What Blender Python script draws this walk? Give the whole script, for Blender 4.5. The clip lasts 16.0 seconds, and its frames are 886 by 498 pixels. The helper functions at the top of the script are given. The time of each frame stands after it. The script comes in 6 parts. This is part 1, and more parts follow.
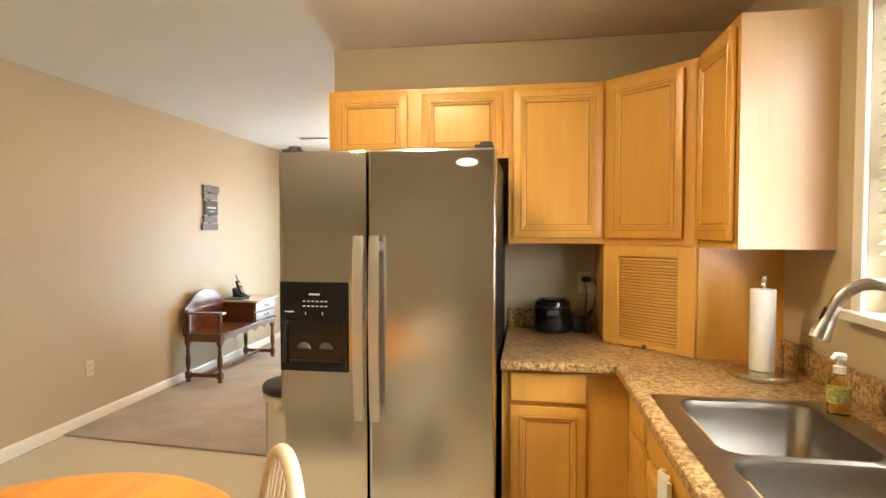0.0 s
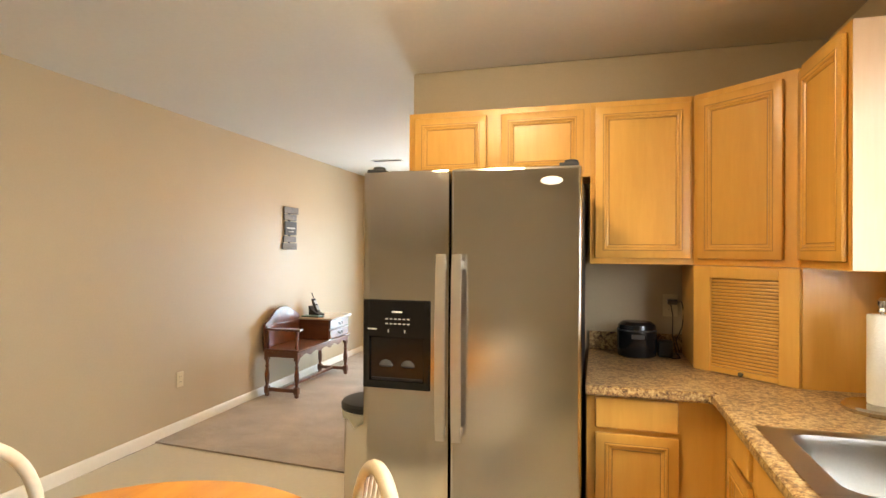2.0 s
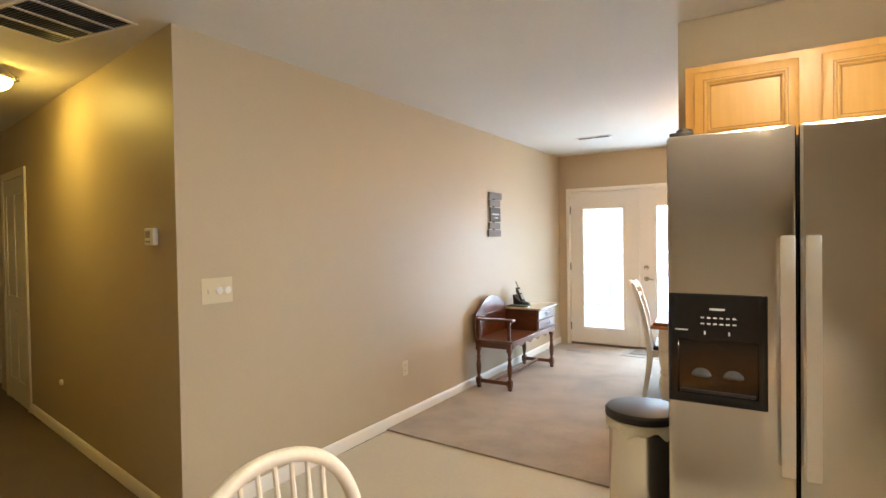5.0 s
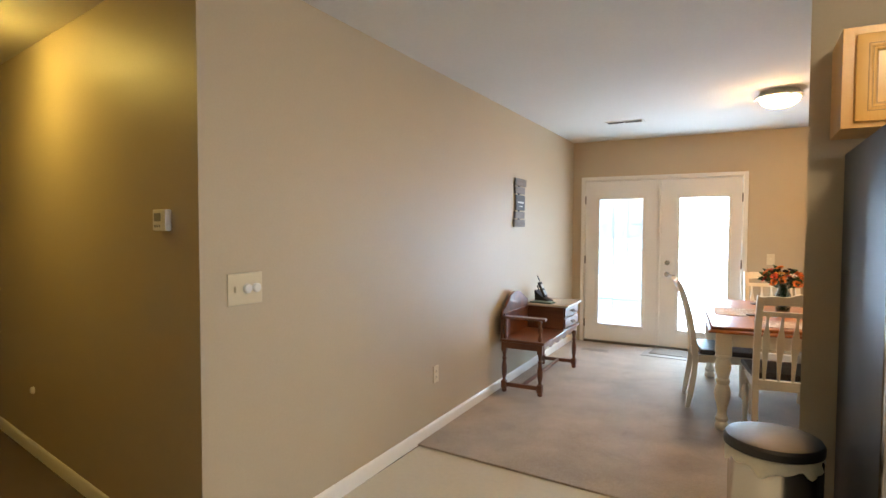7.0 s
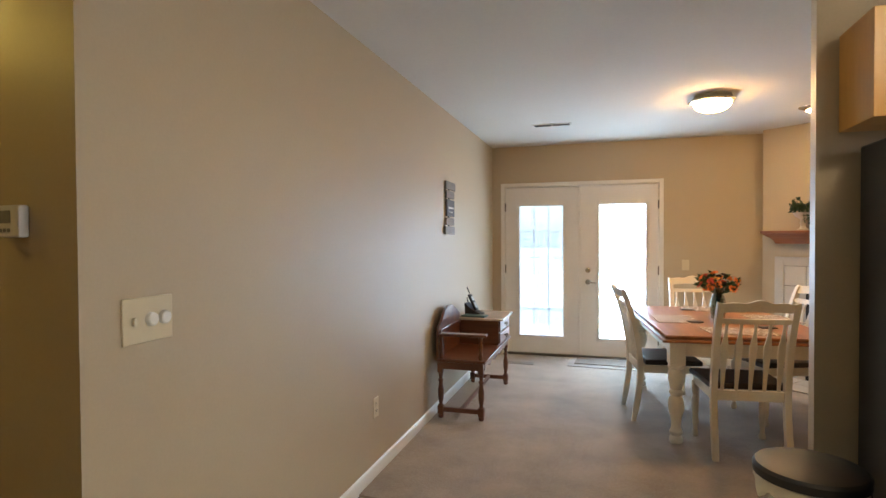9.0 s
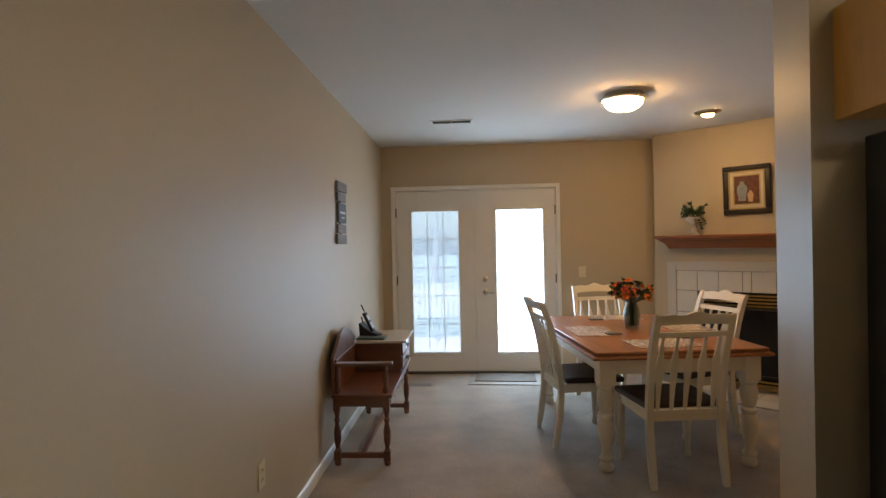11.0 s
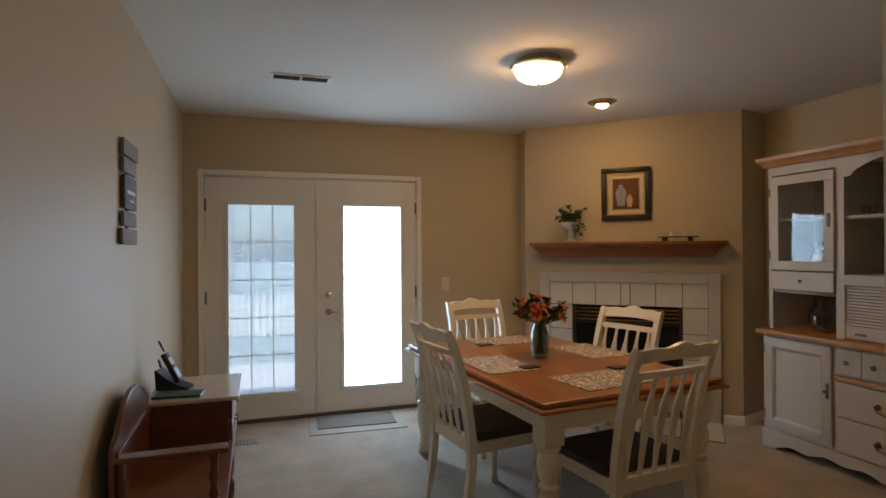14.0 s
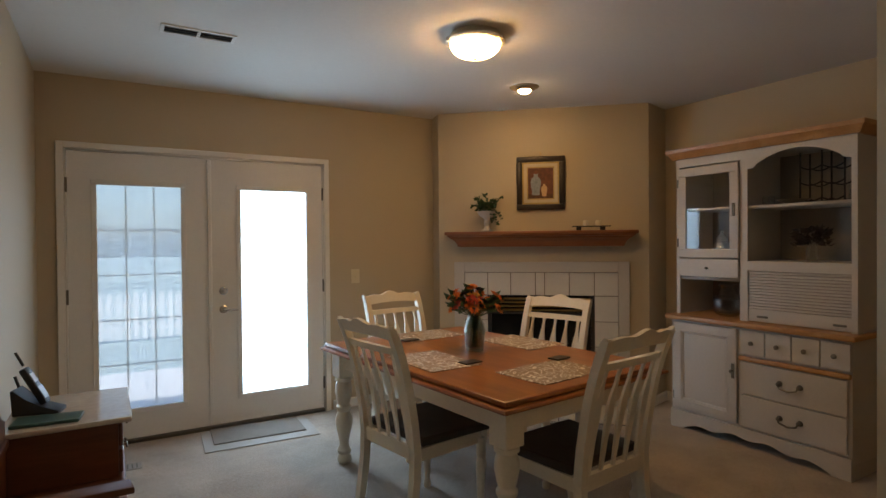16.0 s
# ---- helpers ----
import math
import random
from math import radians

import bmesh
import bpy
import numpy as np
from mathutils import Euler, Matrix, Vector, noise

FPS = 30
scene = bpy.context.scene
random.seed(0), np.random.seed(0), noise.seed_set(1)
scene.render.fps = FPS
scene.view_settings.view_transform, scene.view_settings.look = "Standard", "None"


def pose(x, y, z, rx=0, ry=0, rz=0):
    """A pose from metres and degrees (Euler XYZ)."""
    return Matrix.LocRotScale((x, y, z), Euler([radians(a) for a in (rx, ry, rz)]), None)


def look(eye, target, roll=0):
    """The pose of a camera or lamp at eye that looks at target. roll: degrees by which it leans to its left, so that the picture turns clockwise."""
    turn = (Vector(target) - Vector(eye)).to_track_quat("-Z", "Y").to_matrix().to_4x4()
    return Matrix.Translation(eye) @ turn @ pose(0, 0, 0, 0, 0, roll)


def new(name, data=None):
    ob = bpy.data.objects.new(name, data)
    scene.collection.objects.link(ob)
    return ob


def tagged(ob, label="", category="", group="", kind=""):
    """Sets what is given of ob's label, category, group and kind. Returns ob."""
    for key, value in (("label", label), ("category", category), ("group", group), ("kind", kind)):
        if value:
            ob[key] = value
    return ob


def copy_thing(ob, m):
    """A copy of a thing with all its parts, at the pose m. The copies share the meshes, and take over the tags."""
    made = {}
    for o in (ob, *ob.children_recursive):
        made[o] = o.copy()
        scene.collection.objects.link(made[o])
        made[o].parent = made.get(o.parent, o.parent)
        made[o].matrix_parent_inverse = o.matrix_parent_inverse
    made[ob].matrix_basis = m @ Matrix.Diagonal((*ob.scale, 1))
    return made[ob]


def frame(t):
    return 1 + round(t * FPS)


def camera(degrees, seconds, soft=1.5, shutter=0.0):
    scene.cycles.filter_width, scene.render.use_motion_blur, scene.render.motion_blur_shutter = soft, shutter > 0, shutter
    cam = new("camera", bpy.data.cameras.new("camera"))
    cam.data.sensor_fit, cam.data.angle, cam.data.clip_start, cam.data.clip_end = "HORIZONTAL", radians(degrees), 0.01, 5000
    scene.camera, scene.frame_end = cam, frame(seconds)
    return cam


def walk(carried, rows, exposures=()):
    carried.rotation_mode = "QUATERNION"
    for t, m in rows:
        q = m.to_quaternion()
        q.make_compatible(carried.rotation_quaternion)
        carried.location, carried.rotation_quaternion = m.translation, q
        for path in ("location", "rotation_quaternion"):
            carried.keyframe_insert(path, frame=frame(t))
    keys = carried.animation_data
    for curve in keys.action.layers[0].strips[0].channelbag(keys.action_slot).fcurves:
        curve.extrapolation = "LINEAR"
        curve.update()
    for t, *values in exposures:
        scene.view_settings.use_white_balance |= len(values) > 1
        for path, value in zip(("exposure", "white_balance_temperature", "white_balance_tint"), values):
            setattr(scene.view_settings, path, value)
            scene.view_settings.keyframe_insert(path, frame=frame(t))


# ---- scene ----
cam = camera(77.8, 16.0)
PATH = [
    (0, (-1.109, 0.509, 1.458), (-1.42, 2.484, 1.39), 0.0),
    (0.5, (-1.118, 0.503, 1.459), (-1.453, 2.474, 1.414), -0.1),
    (1, (-1.133, 0.493, 1.458), (-1.521, 2.454, 1.436), -0.2),
    (1.5, (-1.158, 0.491, 1.454), (-1.625, 2.436, 1.454), 0.1),
    (2, (-1.182, 0.504, 1.448), (-1.723, 2.43, 1.457), 0.3),
    (2.5, (-1.237, 0.519, 1.438), (-1.878, 2.413, 1.449), 0.6),
    (3, (-1.325, 0.552, 1.43), (-2.047, 2.417, 1.43), 0.5),
    (3.5, (-1.44, 0.584, 1.432), (-2.238, 2.418, 1.419), 0.1),
    (4, (-1.558, 0.607, 1.429), (-2.446, 2.399, 1.407), -0.2),
    (4.5, (-1.663, 0.615, 1.435), (-2.646, 2.356, 1.408), -0.7),
    (5, (-1.781, 0.637, 1.442), (-2.849, 2.327, 1.406), -0.9),
    (5.2, (-1.839, 0.647, 1.433), (-2.929, 2.324, 1.396), -1.0),
    (7.3, (-2.542, 0.826, 1.467), (-3.48, 2.591, 1.385), -0.2),
    (7.5, (-2.572, 0.824, 1.484), (-3.491, 2.599, 1.403), -0.6),
    (8, (-2.745, 0.936, 1.46), (-3.581, 2.751, 1.385), 0.0),
    (8.5, (-2.884, 1.029, 1.465), (-3.597, 2.897, 1.402), -0.3),
    (9, (-3.031, 1.153, 1.424), (-3.619, 3.065, 1.386), -0.3),
    (9.5, (-3.212, 1.271, 1.449), (-3.654, 3.221, 1.416), 0.0),
    (11.8, (-3.524, 2.194, 1.434), (-3.414, 4.19, 1.418), -0.7),
    (12, (-3.582, 2.327, 1.438), (-3.398, 4.318, 1.416), -0.3),
    (12.5, (-3.639, 2.513, 1.422), (-3.337, 4.49, 1.41), -0.5),
    (13, (-3.69, 2.733, 1.421), (-3.293, 4.694, 1.416), -0.4),
    (13.5, (-3.762, 2.896, 1.432), (-3.237, 4.826, 1.429), -0.5),
    (14, (-3.803, 3.009, 1.428), (-3.192, 4.913, 1.43), -0.4),
    (14.5, (-3.866, 3.157, 1.426), (-3.162, 5.029, 1.426), -0.3),
    (15, (-3.931, 3.28, 1.427), (-3.093, 5.096, 1.42), -0.5),
    (15.5, (-3.967, 3.354, 1.413), (-3.022, 5.117, 1.397), -0.6),
    (16, (-3.976, 3.395, 1.391), (-2.959, 5.117, 1.369), -0.5),
]
EXPOSURES = [(0.0, 2.55, 7500, 10), (3.5, 2.50, 7000, 10), (5.0, 2.36, 6600, 10), (7.5, 2.0, 6300, 10), (9.5, 1.58, 6300, 10), (12.0, 0.72, 6400, 10), (16.0, 0.56, 6400, 10)]
walk(cam, [(t, look(eye, target, roll)) for t, eye, target, roll in PATH], EXPOSURES)

# ---- world, sun and daylight ----
world = bpy.data.worlds.new("overcast_sky")
scene.world = world
world.use_nodes = True
wn = world.node_tree.nodes
sky = wn.new("ShaderNodeTexSky")
sky.sky_type = "NISHITA"
sky.sun_disc = False
sky.sun_elevation = radians(62.7)
sky.sun_rotation = radians(206.6)
sky.dust_density = 2.0
sky.ozone_density = 2.5
world.node_tree.links.new(sky.outputs[0], wn["Background"].inputs[0])
wn["Background"].inputs[1].default_value = 0.15
sun = new("sun", bpy.data.lights.new("sun", "SUN"))
sun.data.energy = 5.0
sun.data.angle = radians(3)
sun.data.color = (1.0, 0.97, 0.92)
sun.matrix_world = look((-3, -6, 13), (0, 0, 0))


def window_light(name, centre, aim, width, height, watts, colour):
    """Sky light that stands in a window's opening."""
    ob = new(name, bpy.data.lights.new(name, "AREA"))
    ob.data.shape = "RECTANGLE"
    ob.data.size, ob.data.size_y = width, height
    ob.data.energy, ob.data.color = watts, colour
    ob.matrix_world = look(centre, aim)
    return ob


window_light("door_daylight", (-2.916, 7.875, 1.028), (-2.916, 5.0, 1.028), 0.53, 1.60, 13, (0.60, 0.80, 1.0))
window_light("kitchen_daylight", (0.02, 1.75, 1.72), (-2.0, 1.75, 1.72), 1.25, 1.0, 9, (0.84, 0.92, 1.0))

# ---- materials ----


def material(name):
    m = bpy.data.materials.new(name)
    m.use_nodes = True
    return m, m.node_tree.nodes, m.node_tree.links, m.node_tree.nodes["Principled BSDF"]


def surface(name, colour, rough=0.5, metal=0.0, vary=0.08, scale=3.0, fine=60.0, bump=0.0, bump_scale=200.0,
            stretch=(1, 1, 1), rough_vary=0.06, coat=0.0, sheen=0.0, spread=0.0):
    """A plain material with two scales of variation and a fine relief."""
    m, n, l, b = material(name)
    tc = n.new("ShaderNodeTexCoord")
    mp = n.new("ShaderNodeMapping")
    mp.inputs["Scale"].default_value = stretch
    l.new(tc.outputs["Object"], mp.inputs[0])
    big, small = n.new("ShaderNodeTexNoise"), n.new("ShaderNodeTexNoise")
    big.inputs["Scale"].default_value, small.inputs["Scale"].default_value = scale, fine
    big.inputs["Detail"].default_value, small.inputs["Detail"].default_value = 3, 2
    for t in (big, small):
        l.new(mp.outputs[0], t.inputs["Vector"])
    add = n.new("ShaderNodeMath")
    add.operation = "ADD"
    l.new(big.outputs[0], add.inputs[0])
    l.new(small.outputs[0], add.inputs[1])
    out = add.outputs[0]
    if spread:
        info = n.new("ShaderNodeObjectInfo")
        m1 = n.new("ShaderNodeMath")
        m1.operation = "MULTIPLY_ADD"
        m1.inputs[1].default_value = spread
        l.new(info.outputs["Random"], m1.inputs[0])
        l.new(out, m1.inputs[2])
        out = m1.outputs[0]
    ramp = n.new("ShaderNodeMapRange")
    ramp.inputs["From Min"].default_value, ramp.inputs["From Max"].default_value = 0.6, 1.4 + spread
    ramp.inputs["To Min"].default_value, ramp.inputs["To Max"].default_value = 1 - vary, 1 + vary
    l.new(out, ramp.inputs[0])
    mul = n.new("ShaderNodeMix")
    mul.data_type, mul.blend_type = "RGBA", "MULTIPLY"
    mul.inputs["Factor"].default_value = 1.0
    mul.inputs["A"].default_value = (*colour, 1)
    l.new(ramp.outputs[0], mul.inputs["B"])
    l.new(mul.outputs["Result"], b.inputs["Base Color"])
    rr = n.new("ShaderNodeMapRange")
    rr.inputs["To Min"].default_value, rr.inputs["To Max"].default_value = max(0.02, rough - rough_vary), min(1, rough + rough_vary)
    l.new(big.outputs[0], rr.inputs[0])
    l.new(rr.outputs[0], b.inputs["Roughness"])
    b.inputs["Metallic"].default_value = metal
    b.inputs["Coat Weight"].default_value = coat
    b.inputs["Sheen Weight"].default_value = sheen
    if bump:
        bn, bp = n.new("ShaderNodeTexNoise"), n.new("ShaderNodeBump")
        bn.inputs["Scale"].default_value = bump_scale
        bn.inputs["Detail"].default_value = 3
        bp.inputs["Strength"].default_value = bump
        bp.inputs["Distance"].default_value = 0.004
        l.new(mp.outputs[0], bn.inputs["Vector"])
        l.new(bn.outputs[0], bp.inputs["Height"])
        l.new(bp.outputs[0], b.inputs["Normal"])
    return m


def wood(name, dark, light, rough=0.35, grain=(14, 14, 1.2), coat=0.2, contrast=1.0):
    """Stained wood, its grain along the axis of the least scale."""
    m, n, l, b = material(name)
    tc, mp = n.new("ShaderNodeTexCoord"), n.new("ShaderNodeMapping")
    mp.inputs["Scale"].default_value = grain
    l.new(tc.outputs["Object"], mp.inputs[0])
    info = n.new("ShaderNodeObjectInfo")
    l.new(info.outputs["Random"], mp.inputs["Location"])
    a, c = n.new("ShaderNodeTexNoise"), n.new("ShaderNodeTexNoise")
    a.inputs["Scale"].default_value, a.inputs["Detail"].default_value, a.inputs["Distortion"].default_value = 1.3, 5, 0.6
    c.inputs["Scale"].default_value, c.inputs["Detail"].default_value = 9, 3
    l.new(mp.outputs[0], a.inputs["Vector"])
    l.new(mp.outputs[0], c.inputs["Vector"])
    mixv = n.new("ShaderNodeMath")
    mixv.operation = "MULTIPLY_ADD"
    mixv.inputs[1].default_value = 0.35
    l.new(c.outputs[0], mixv.inputs[0])
    l.new(a.outputs[0], mixv.inputs[2])
    ramp = n.new("ShaderNodeValToRGB")
    ramp.color_ramp.elements[0].position, ramp.color_ramp.elements[1].position = 0.67 - 0.25 / contrast, 0.67 + 0.25 / contrast
    ramp.color_ramp.elements[0].color, ramp.color_ramp.elements[1].color = (*dark, 1), (*light, 1)
    l.new(mixv.outputs[0], ramp.inputs[0])
    l.new(ramp.outputs[0], b.inputs["Base Color"])
    b.inputs["Roughness"].default_value = rough
    b.inputs["Coat Weight"].default_value = coat
    b.inputs["Coat Roughness"].default_value = 0.25
    bp = n.new("ShaderNodeBump")
    bp.inputs["Strength"].default_value, bp.inputs["Distance"].default_value = 0.06, 0.002
    l.new(c.outputs[0], bp.inputs["Height"])
    l.new(bp.outputs[0], b.inputs["Normal"])
    return m


def glass(name, colour=(1, 1, 1), rough=0.0, ior=1.45):
    m, n, l, b = material(name)
    b.inputs["Base Color"].default_value = (*colour, 1)
    b.inputs["Transmission Weight"].default_value = 1
    b.inputs["Roughness"].default_value = rough
    b.inputs["IOR"].default_value = ior
    return m


def thin_glass(name, colour):
    """Thin blown glass: light passes straight through, with a Fresnel gloss."""
    m, n, l, b = material(name)
    n.remove(b)
    t, g, f, mx = n.new("ShaderNodeBsdfTransparent"), n.new("ShaderNodeBsdfGlossy"), n.new("ShaderNodeLayerWeight"), n.new("ShaderNodeMixShader")
    t.inputs["Color"].default_value = (*colour, 1)
    g.inputs["Roughness"].default_value = 0.05
    f.inputs["Blend"].default_value = 0.35
    l.new(f.outputs["Facing"], mx.inputs[0])
    l.new(t.outputs[0], mx.inputs[1])
    l.new(g.outputs[0], mx.inputs[2])
    l.new(mx.outputs[0], n["Material Output"].inputs["Surface"])
    return m


def hazy_glass(name):
    """Double glazing with glare haze added, which scatters a part of the daylight."""
    m, n, l, b = material(name)
    b.inputs["Base Color"].default_value = (1, 1, 1, 1)
    b.inputs["Transmission Weight"].default_value = 1
    b.inputs["Roughness"].default_value = 0.0
    # translucent share stands in for the glare that washes out the view
    t, mx, z = n.new("ShaderNodeBsdfTranslucent"), n.new("ShaderNodeMixShader"), n.new("ShaderNodeTexNoise")
    z.inputs["Scale"].default_value = 3
    r = n.new("ShaderNodeMapRange")
    r.inputs["To Min"].default_value, r.inputs["To Max"].default_value = 0.30, 0.50
    l.new(z.outputs[0], r.inputs[0])
    t.inputs["Color"].default_value = (0.86, 0.95, 1.0, 1)
    l.new(r.outputs[0], mx.inputs[0])
    l.new(b.outputs[0], mx.inputs[1])
    l.new(t.outputs[0], mx.inputs[2])
    l.new(mx.outputs[0], n["Material Output"].inputs["Surface"])
    return m


def glowing(name, colour, strength):
    m, n, l, b = material(name)
    b.inputs["Base Color"].default_value = (0.85, 0.82, 0.75, 1)
    b.inputs["Emission Color"].default_value = (*colour, 1)
    b.inputs["Emission Strength"].default_value = strength
    return m


def granite(name):
    """Brown and tan speckled laminate worktop."""
    m, n, l, b = material(name)
    tc = n.new("ShaderNodeTexCoord")
    v, z, w = n.new("ShaderNodeTexVoronoi"), n.new("ShaderNodeTexNoise"), n.new("ShaderNodeTexNoise")
    v.inputs["Scale"].default_value = 170
    z.inputs["Scale"].default_value, z.inputs["Detail"].default_value = 55, 6
    w.inputs["Scale"].default_value, w.inputs["Detail"].default_value = 9, 3
    for t in (v, z, w):
        l.new(tc.outputs["Object"], t.inputs["Vector"])
    mix = n.new("ShaderNodeMath")
    mix.operation = "MULTIPLY_ADD"
    mix.inputs[1].default_value = 0.30
    l.new(v.outputs["Color"], mix.inputs[0])
    l.new(z.outputs[0], mix.inputs[2])
    m2 = n.new("ShaderNodeMath")
    m2.operation = "MULTIPLY_ADD"
    m2.inputs[1].default_value = 0.25
    l.new(w.outputs[0], m2.inputs[0])
    l.new(mix.outputs[0], m2.inputs[2])
    r = n.new("ShaderNodeValToRGB")
    stops = [(0.52, (0.05, 0.024, 0.013)), (0.65, (0.19, 0.098, 0.041)), (0.78, (0.38, 0.225, 0.092)), (0.92, (0.58, 0.42, 0.21))]
    while len(r.color_ramp.elements) < len(stops):
        r.color_ramp.elements.new(0.5)
    for e, (p, c) in zip(r.color_ramp.elements, stops):
        e.position, e.color = p, (*c, 1)
    l.new(m2.outputs[0], r.inputs[0])
    l.new(r.outputs[0], b.inputs["Base Color"])
    b.inputs["Roughness"].default_value = 0.28
    return m


def scroll_cloth(name):
    """Taupe woven cloth with pale scrolling vines."""
    m, n, l, b = material(name)
    tc, z, w = n.new("ShaderNodeTexCoord"), n.new("ShaderNodeTexNoise"), n.new("ShaderNodeTexNoise")
    z.inputs["Scale"].default_value, z.inputs["Detail"].default_value, z.inputs["Distortion"].default_value = 12, 0, 2.4
    l.new(tc.outputs["Object"], z.inputs["Vector"])
    r = n.new("ShaderNodeValToRGB")
    r.color_ramp.elements[0].position, r.color_ramp.elements[0].color = 0.455, (0.33, 0.24, 0.17, 1)
    r.color_ramp.elements[1].position, r.color_ramp.elements[1].color = 0.475, (0.82, 0.74, 0.62, 1)
    e = r.color_ramp.elements.new(0.53)
    e.color = (0.82, 0.74, 0.62, 1)
    e = r.color_ramp.elements.new(0.55)
    e.color = (0.33, 0.24, 0.17, 1)
    l.new(z.outputs[0], r.inputs[0])
    l.new(r.outputs[0], b.inputs["Base Color"])
    b.inputs["Roughness"].default_value = 0.85
    w.inputs["Scale"].default_value = 600
    bp = n.new("ShaderNodeBump")
    bp.inputs["Strength"].default_value, bp.inputs["Distance"].default_value = 0.3, 0.001
    l.new(tc.outputs["Object"], w.inputs["Vector"])
    l.new(w.outputs[0], bp.inputs["Height"])
    l.new(bp.outputs[0], b.inputs["Normal"])
    return m


WALL = surface("tan_eggshell_paint", (0.492, 0.405, 0.277), 0.52, vary=0.03, scale=1.2, fine=90, bump=0.05, bump_scale=260)
CEILING = surface("textured_ceiling_paint", (0.72, 0.69, 0.63), 0.9, vary=0.03, scale=1.5, fine=40, bump=0.35, bump_scale=28)
TRIM = surface("white_trim_paint", (0.78, 0.75, 0.69), 0.35, vary=0.03, scale=2, fine=50)
DOORWHITE = surface("white_door_paint", (0.74, 0.72, 0.68), 0.4, vary=0.03, scale=2, fine=50)
CARPET = surface("beige_cut_pile_carpet", (0.38, 0.315, 0.25), 0.98, vary=0.34, scale=3.4, fine=120, bump=0.9, bump_scale=330, sheen=0.25)
HALLCARPET = surface("brown_carpet", (0.13, 0.092, 0.06), 0.98, vary=0.15, scale=3, fine=220, bump=0.9, bump_scale=320)
VINYL = surface("cream_sheet_vinyl", (0.60, 0.555, 0.45), 0.45, vary=0.05, scale=2.2, fine=35, bump=0.05, bump_scale=120)
MAPLE = wood("honey_maple", (0.63, 0.295, 0.05), (0.79, 0.44, 0.105), 0.34, (9, 9, 0.9), 0.25, 0.5)
MAPLEDARK = wood("dark_groove_and_gap_maple", (0.33, 0.15, 0.035), (0.43, 0.215, 0.06), 0.5, (9, 9, 0.9), 0.0, 0.8)
# maple made paler: the window's light is put into this colour
MAPLELIT = wood("window_lit_maple", (0.66, 0.42, 0.25), (0.76, 0.53, 0.35), 0.35, (7, 7, 0.7), 0.2, 0.6)
OAK = wood("honey_oak_tabletop", (0.25, 0.072, 0.011), (0.40, 0.138, 0.026), 0.33, (10, 1.0, 10), 0.22, 1.0)
PINE = wood("golden_pine_tabletop", (0.60, 0.21, 0.018), (0.76, 0.34, 0.045), 0.34, (9, 1.0, 9), 0.15, 0.9)
CHERRY = wood("red_brown_mantel_wood", (0.17, 0.052, 0.018), (0.29, 0.10, 0.034), 0.35, (1.0, 9, 9), 0.3, 0.9)
WALNUT = wood("antique_brown_wood", (0.090, 0.026, 0.010), (0.195, 0.064, 0.024), 0.3, (9, 1.0, 9), 0.5, 1.0)
HUTCHTOP = wood("golden_oak_trim", (0.36, 0.17, 0.05), (0.50, 0.27, 0.10), 0.4, (9, 1.0, 9), 0.2, 0.9)
CREAM = surface("cream_painted_wood", (0.78, 0.71, 0.57), 0.38, vary=0.06, scale=4, fine=70, bump=0.03, bump_scale=60, coat=0.1)
HUTCHWHITE = surface("white_painted_wood", (0.52, 0.49, 0.45), 0.45, vary=0.05, scale=3, fine=60)
STEEL = surface("brushed_stainless_steel", (0.68, 0.645, 0.59), 0.22, 1.0, vary=0.04, scale=0.8, fine=160, rough_vary=0.03, stretch=(0.25, 1, 6))
sn, sl = STEEL.node_tree.nodes, STEEL.node_tree.links
gloss = sn.new("ShaderNodeBsdfGlossy")
gloss.distribution = "BECKMANN"
for src, dst in (("Base Color", "Color"), ("Roughness", "Roughness")):
    sl.new(sn["Principled BSDF"].inputs[src].links[0].from_socket, gloss.inputs[dst])
sl.new(gloss.outputs[0], sn["Material Output"].inputs["Surface"])
SINKSTEEL = surface("satin_sink_steel", (0.34, 0.32, 0.29), 0.32, 1.0, vary=0.05, scale=3, fine=120, rough_vary=0.08)
SATIN = surface("satin_handle_steel", (0.74, 0.70, 0.63), 0.42, 1.0, vary=0.03, scale=5, fine=120, stretch=(1, 1, 0.2))
CHROME = surface("brushed_nickel", (0.62, 0.60, 0.56), 0.2, 1.0, vary=0.03, scale=5, fine=100)
BRASS = surface("aged_brass", (0.55, 0.38, 0.16), 0.3, 1.0, vary=0.1, scale=8, fine=100)
PEWTER = surface("dark_pewter", (0.17, 0.155, 0.13), 0.4, 1.0, vary=0.12, scale=20, fine=100)
BLACKGLOSS = surface("gloss_black_plastic", (0.006, 0.006, 0.007), 0.16, vary=0.1, scale=6, fine=60)
BLACK = surface("matt_black_plastic", (0.018, 0.018, 0.02), 0.45, vary=0.12, scale=6, fine=90, bump=0.1, bump_scale=300)
FRIDGESIDE = surface("black_textured_steel", (0.008, 0.009, 0.012), 0.45, vary=0.1, scale=4, fine=90, bump=0.08, bump_scale=400)
IRON = surface("black_wrought_iron", (0.02, 0.018, 0.017), 0.5, 0.6, vary=0.15, scale=20, fine=80)
SOOT = surface("black_firebox", (0.008, 0.008, 0.008), 0.8, vary=0.2, scale=5, fine=50)
GREYPLASTIC = surface("grey_plastic", (0.28, 0.28, 0.28), 0.35, vary=0.06, scale=8, fine=60)
DARKGREY = surface("dark_grey_plastic", (0.07, 0.07, 0.072), 0.3, vary=0.08)
PRINT = surface("pale_grey_print", (0.55, 0.55, 0.52), 0.5, vary=0.02)
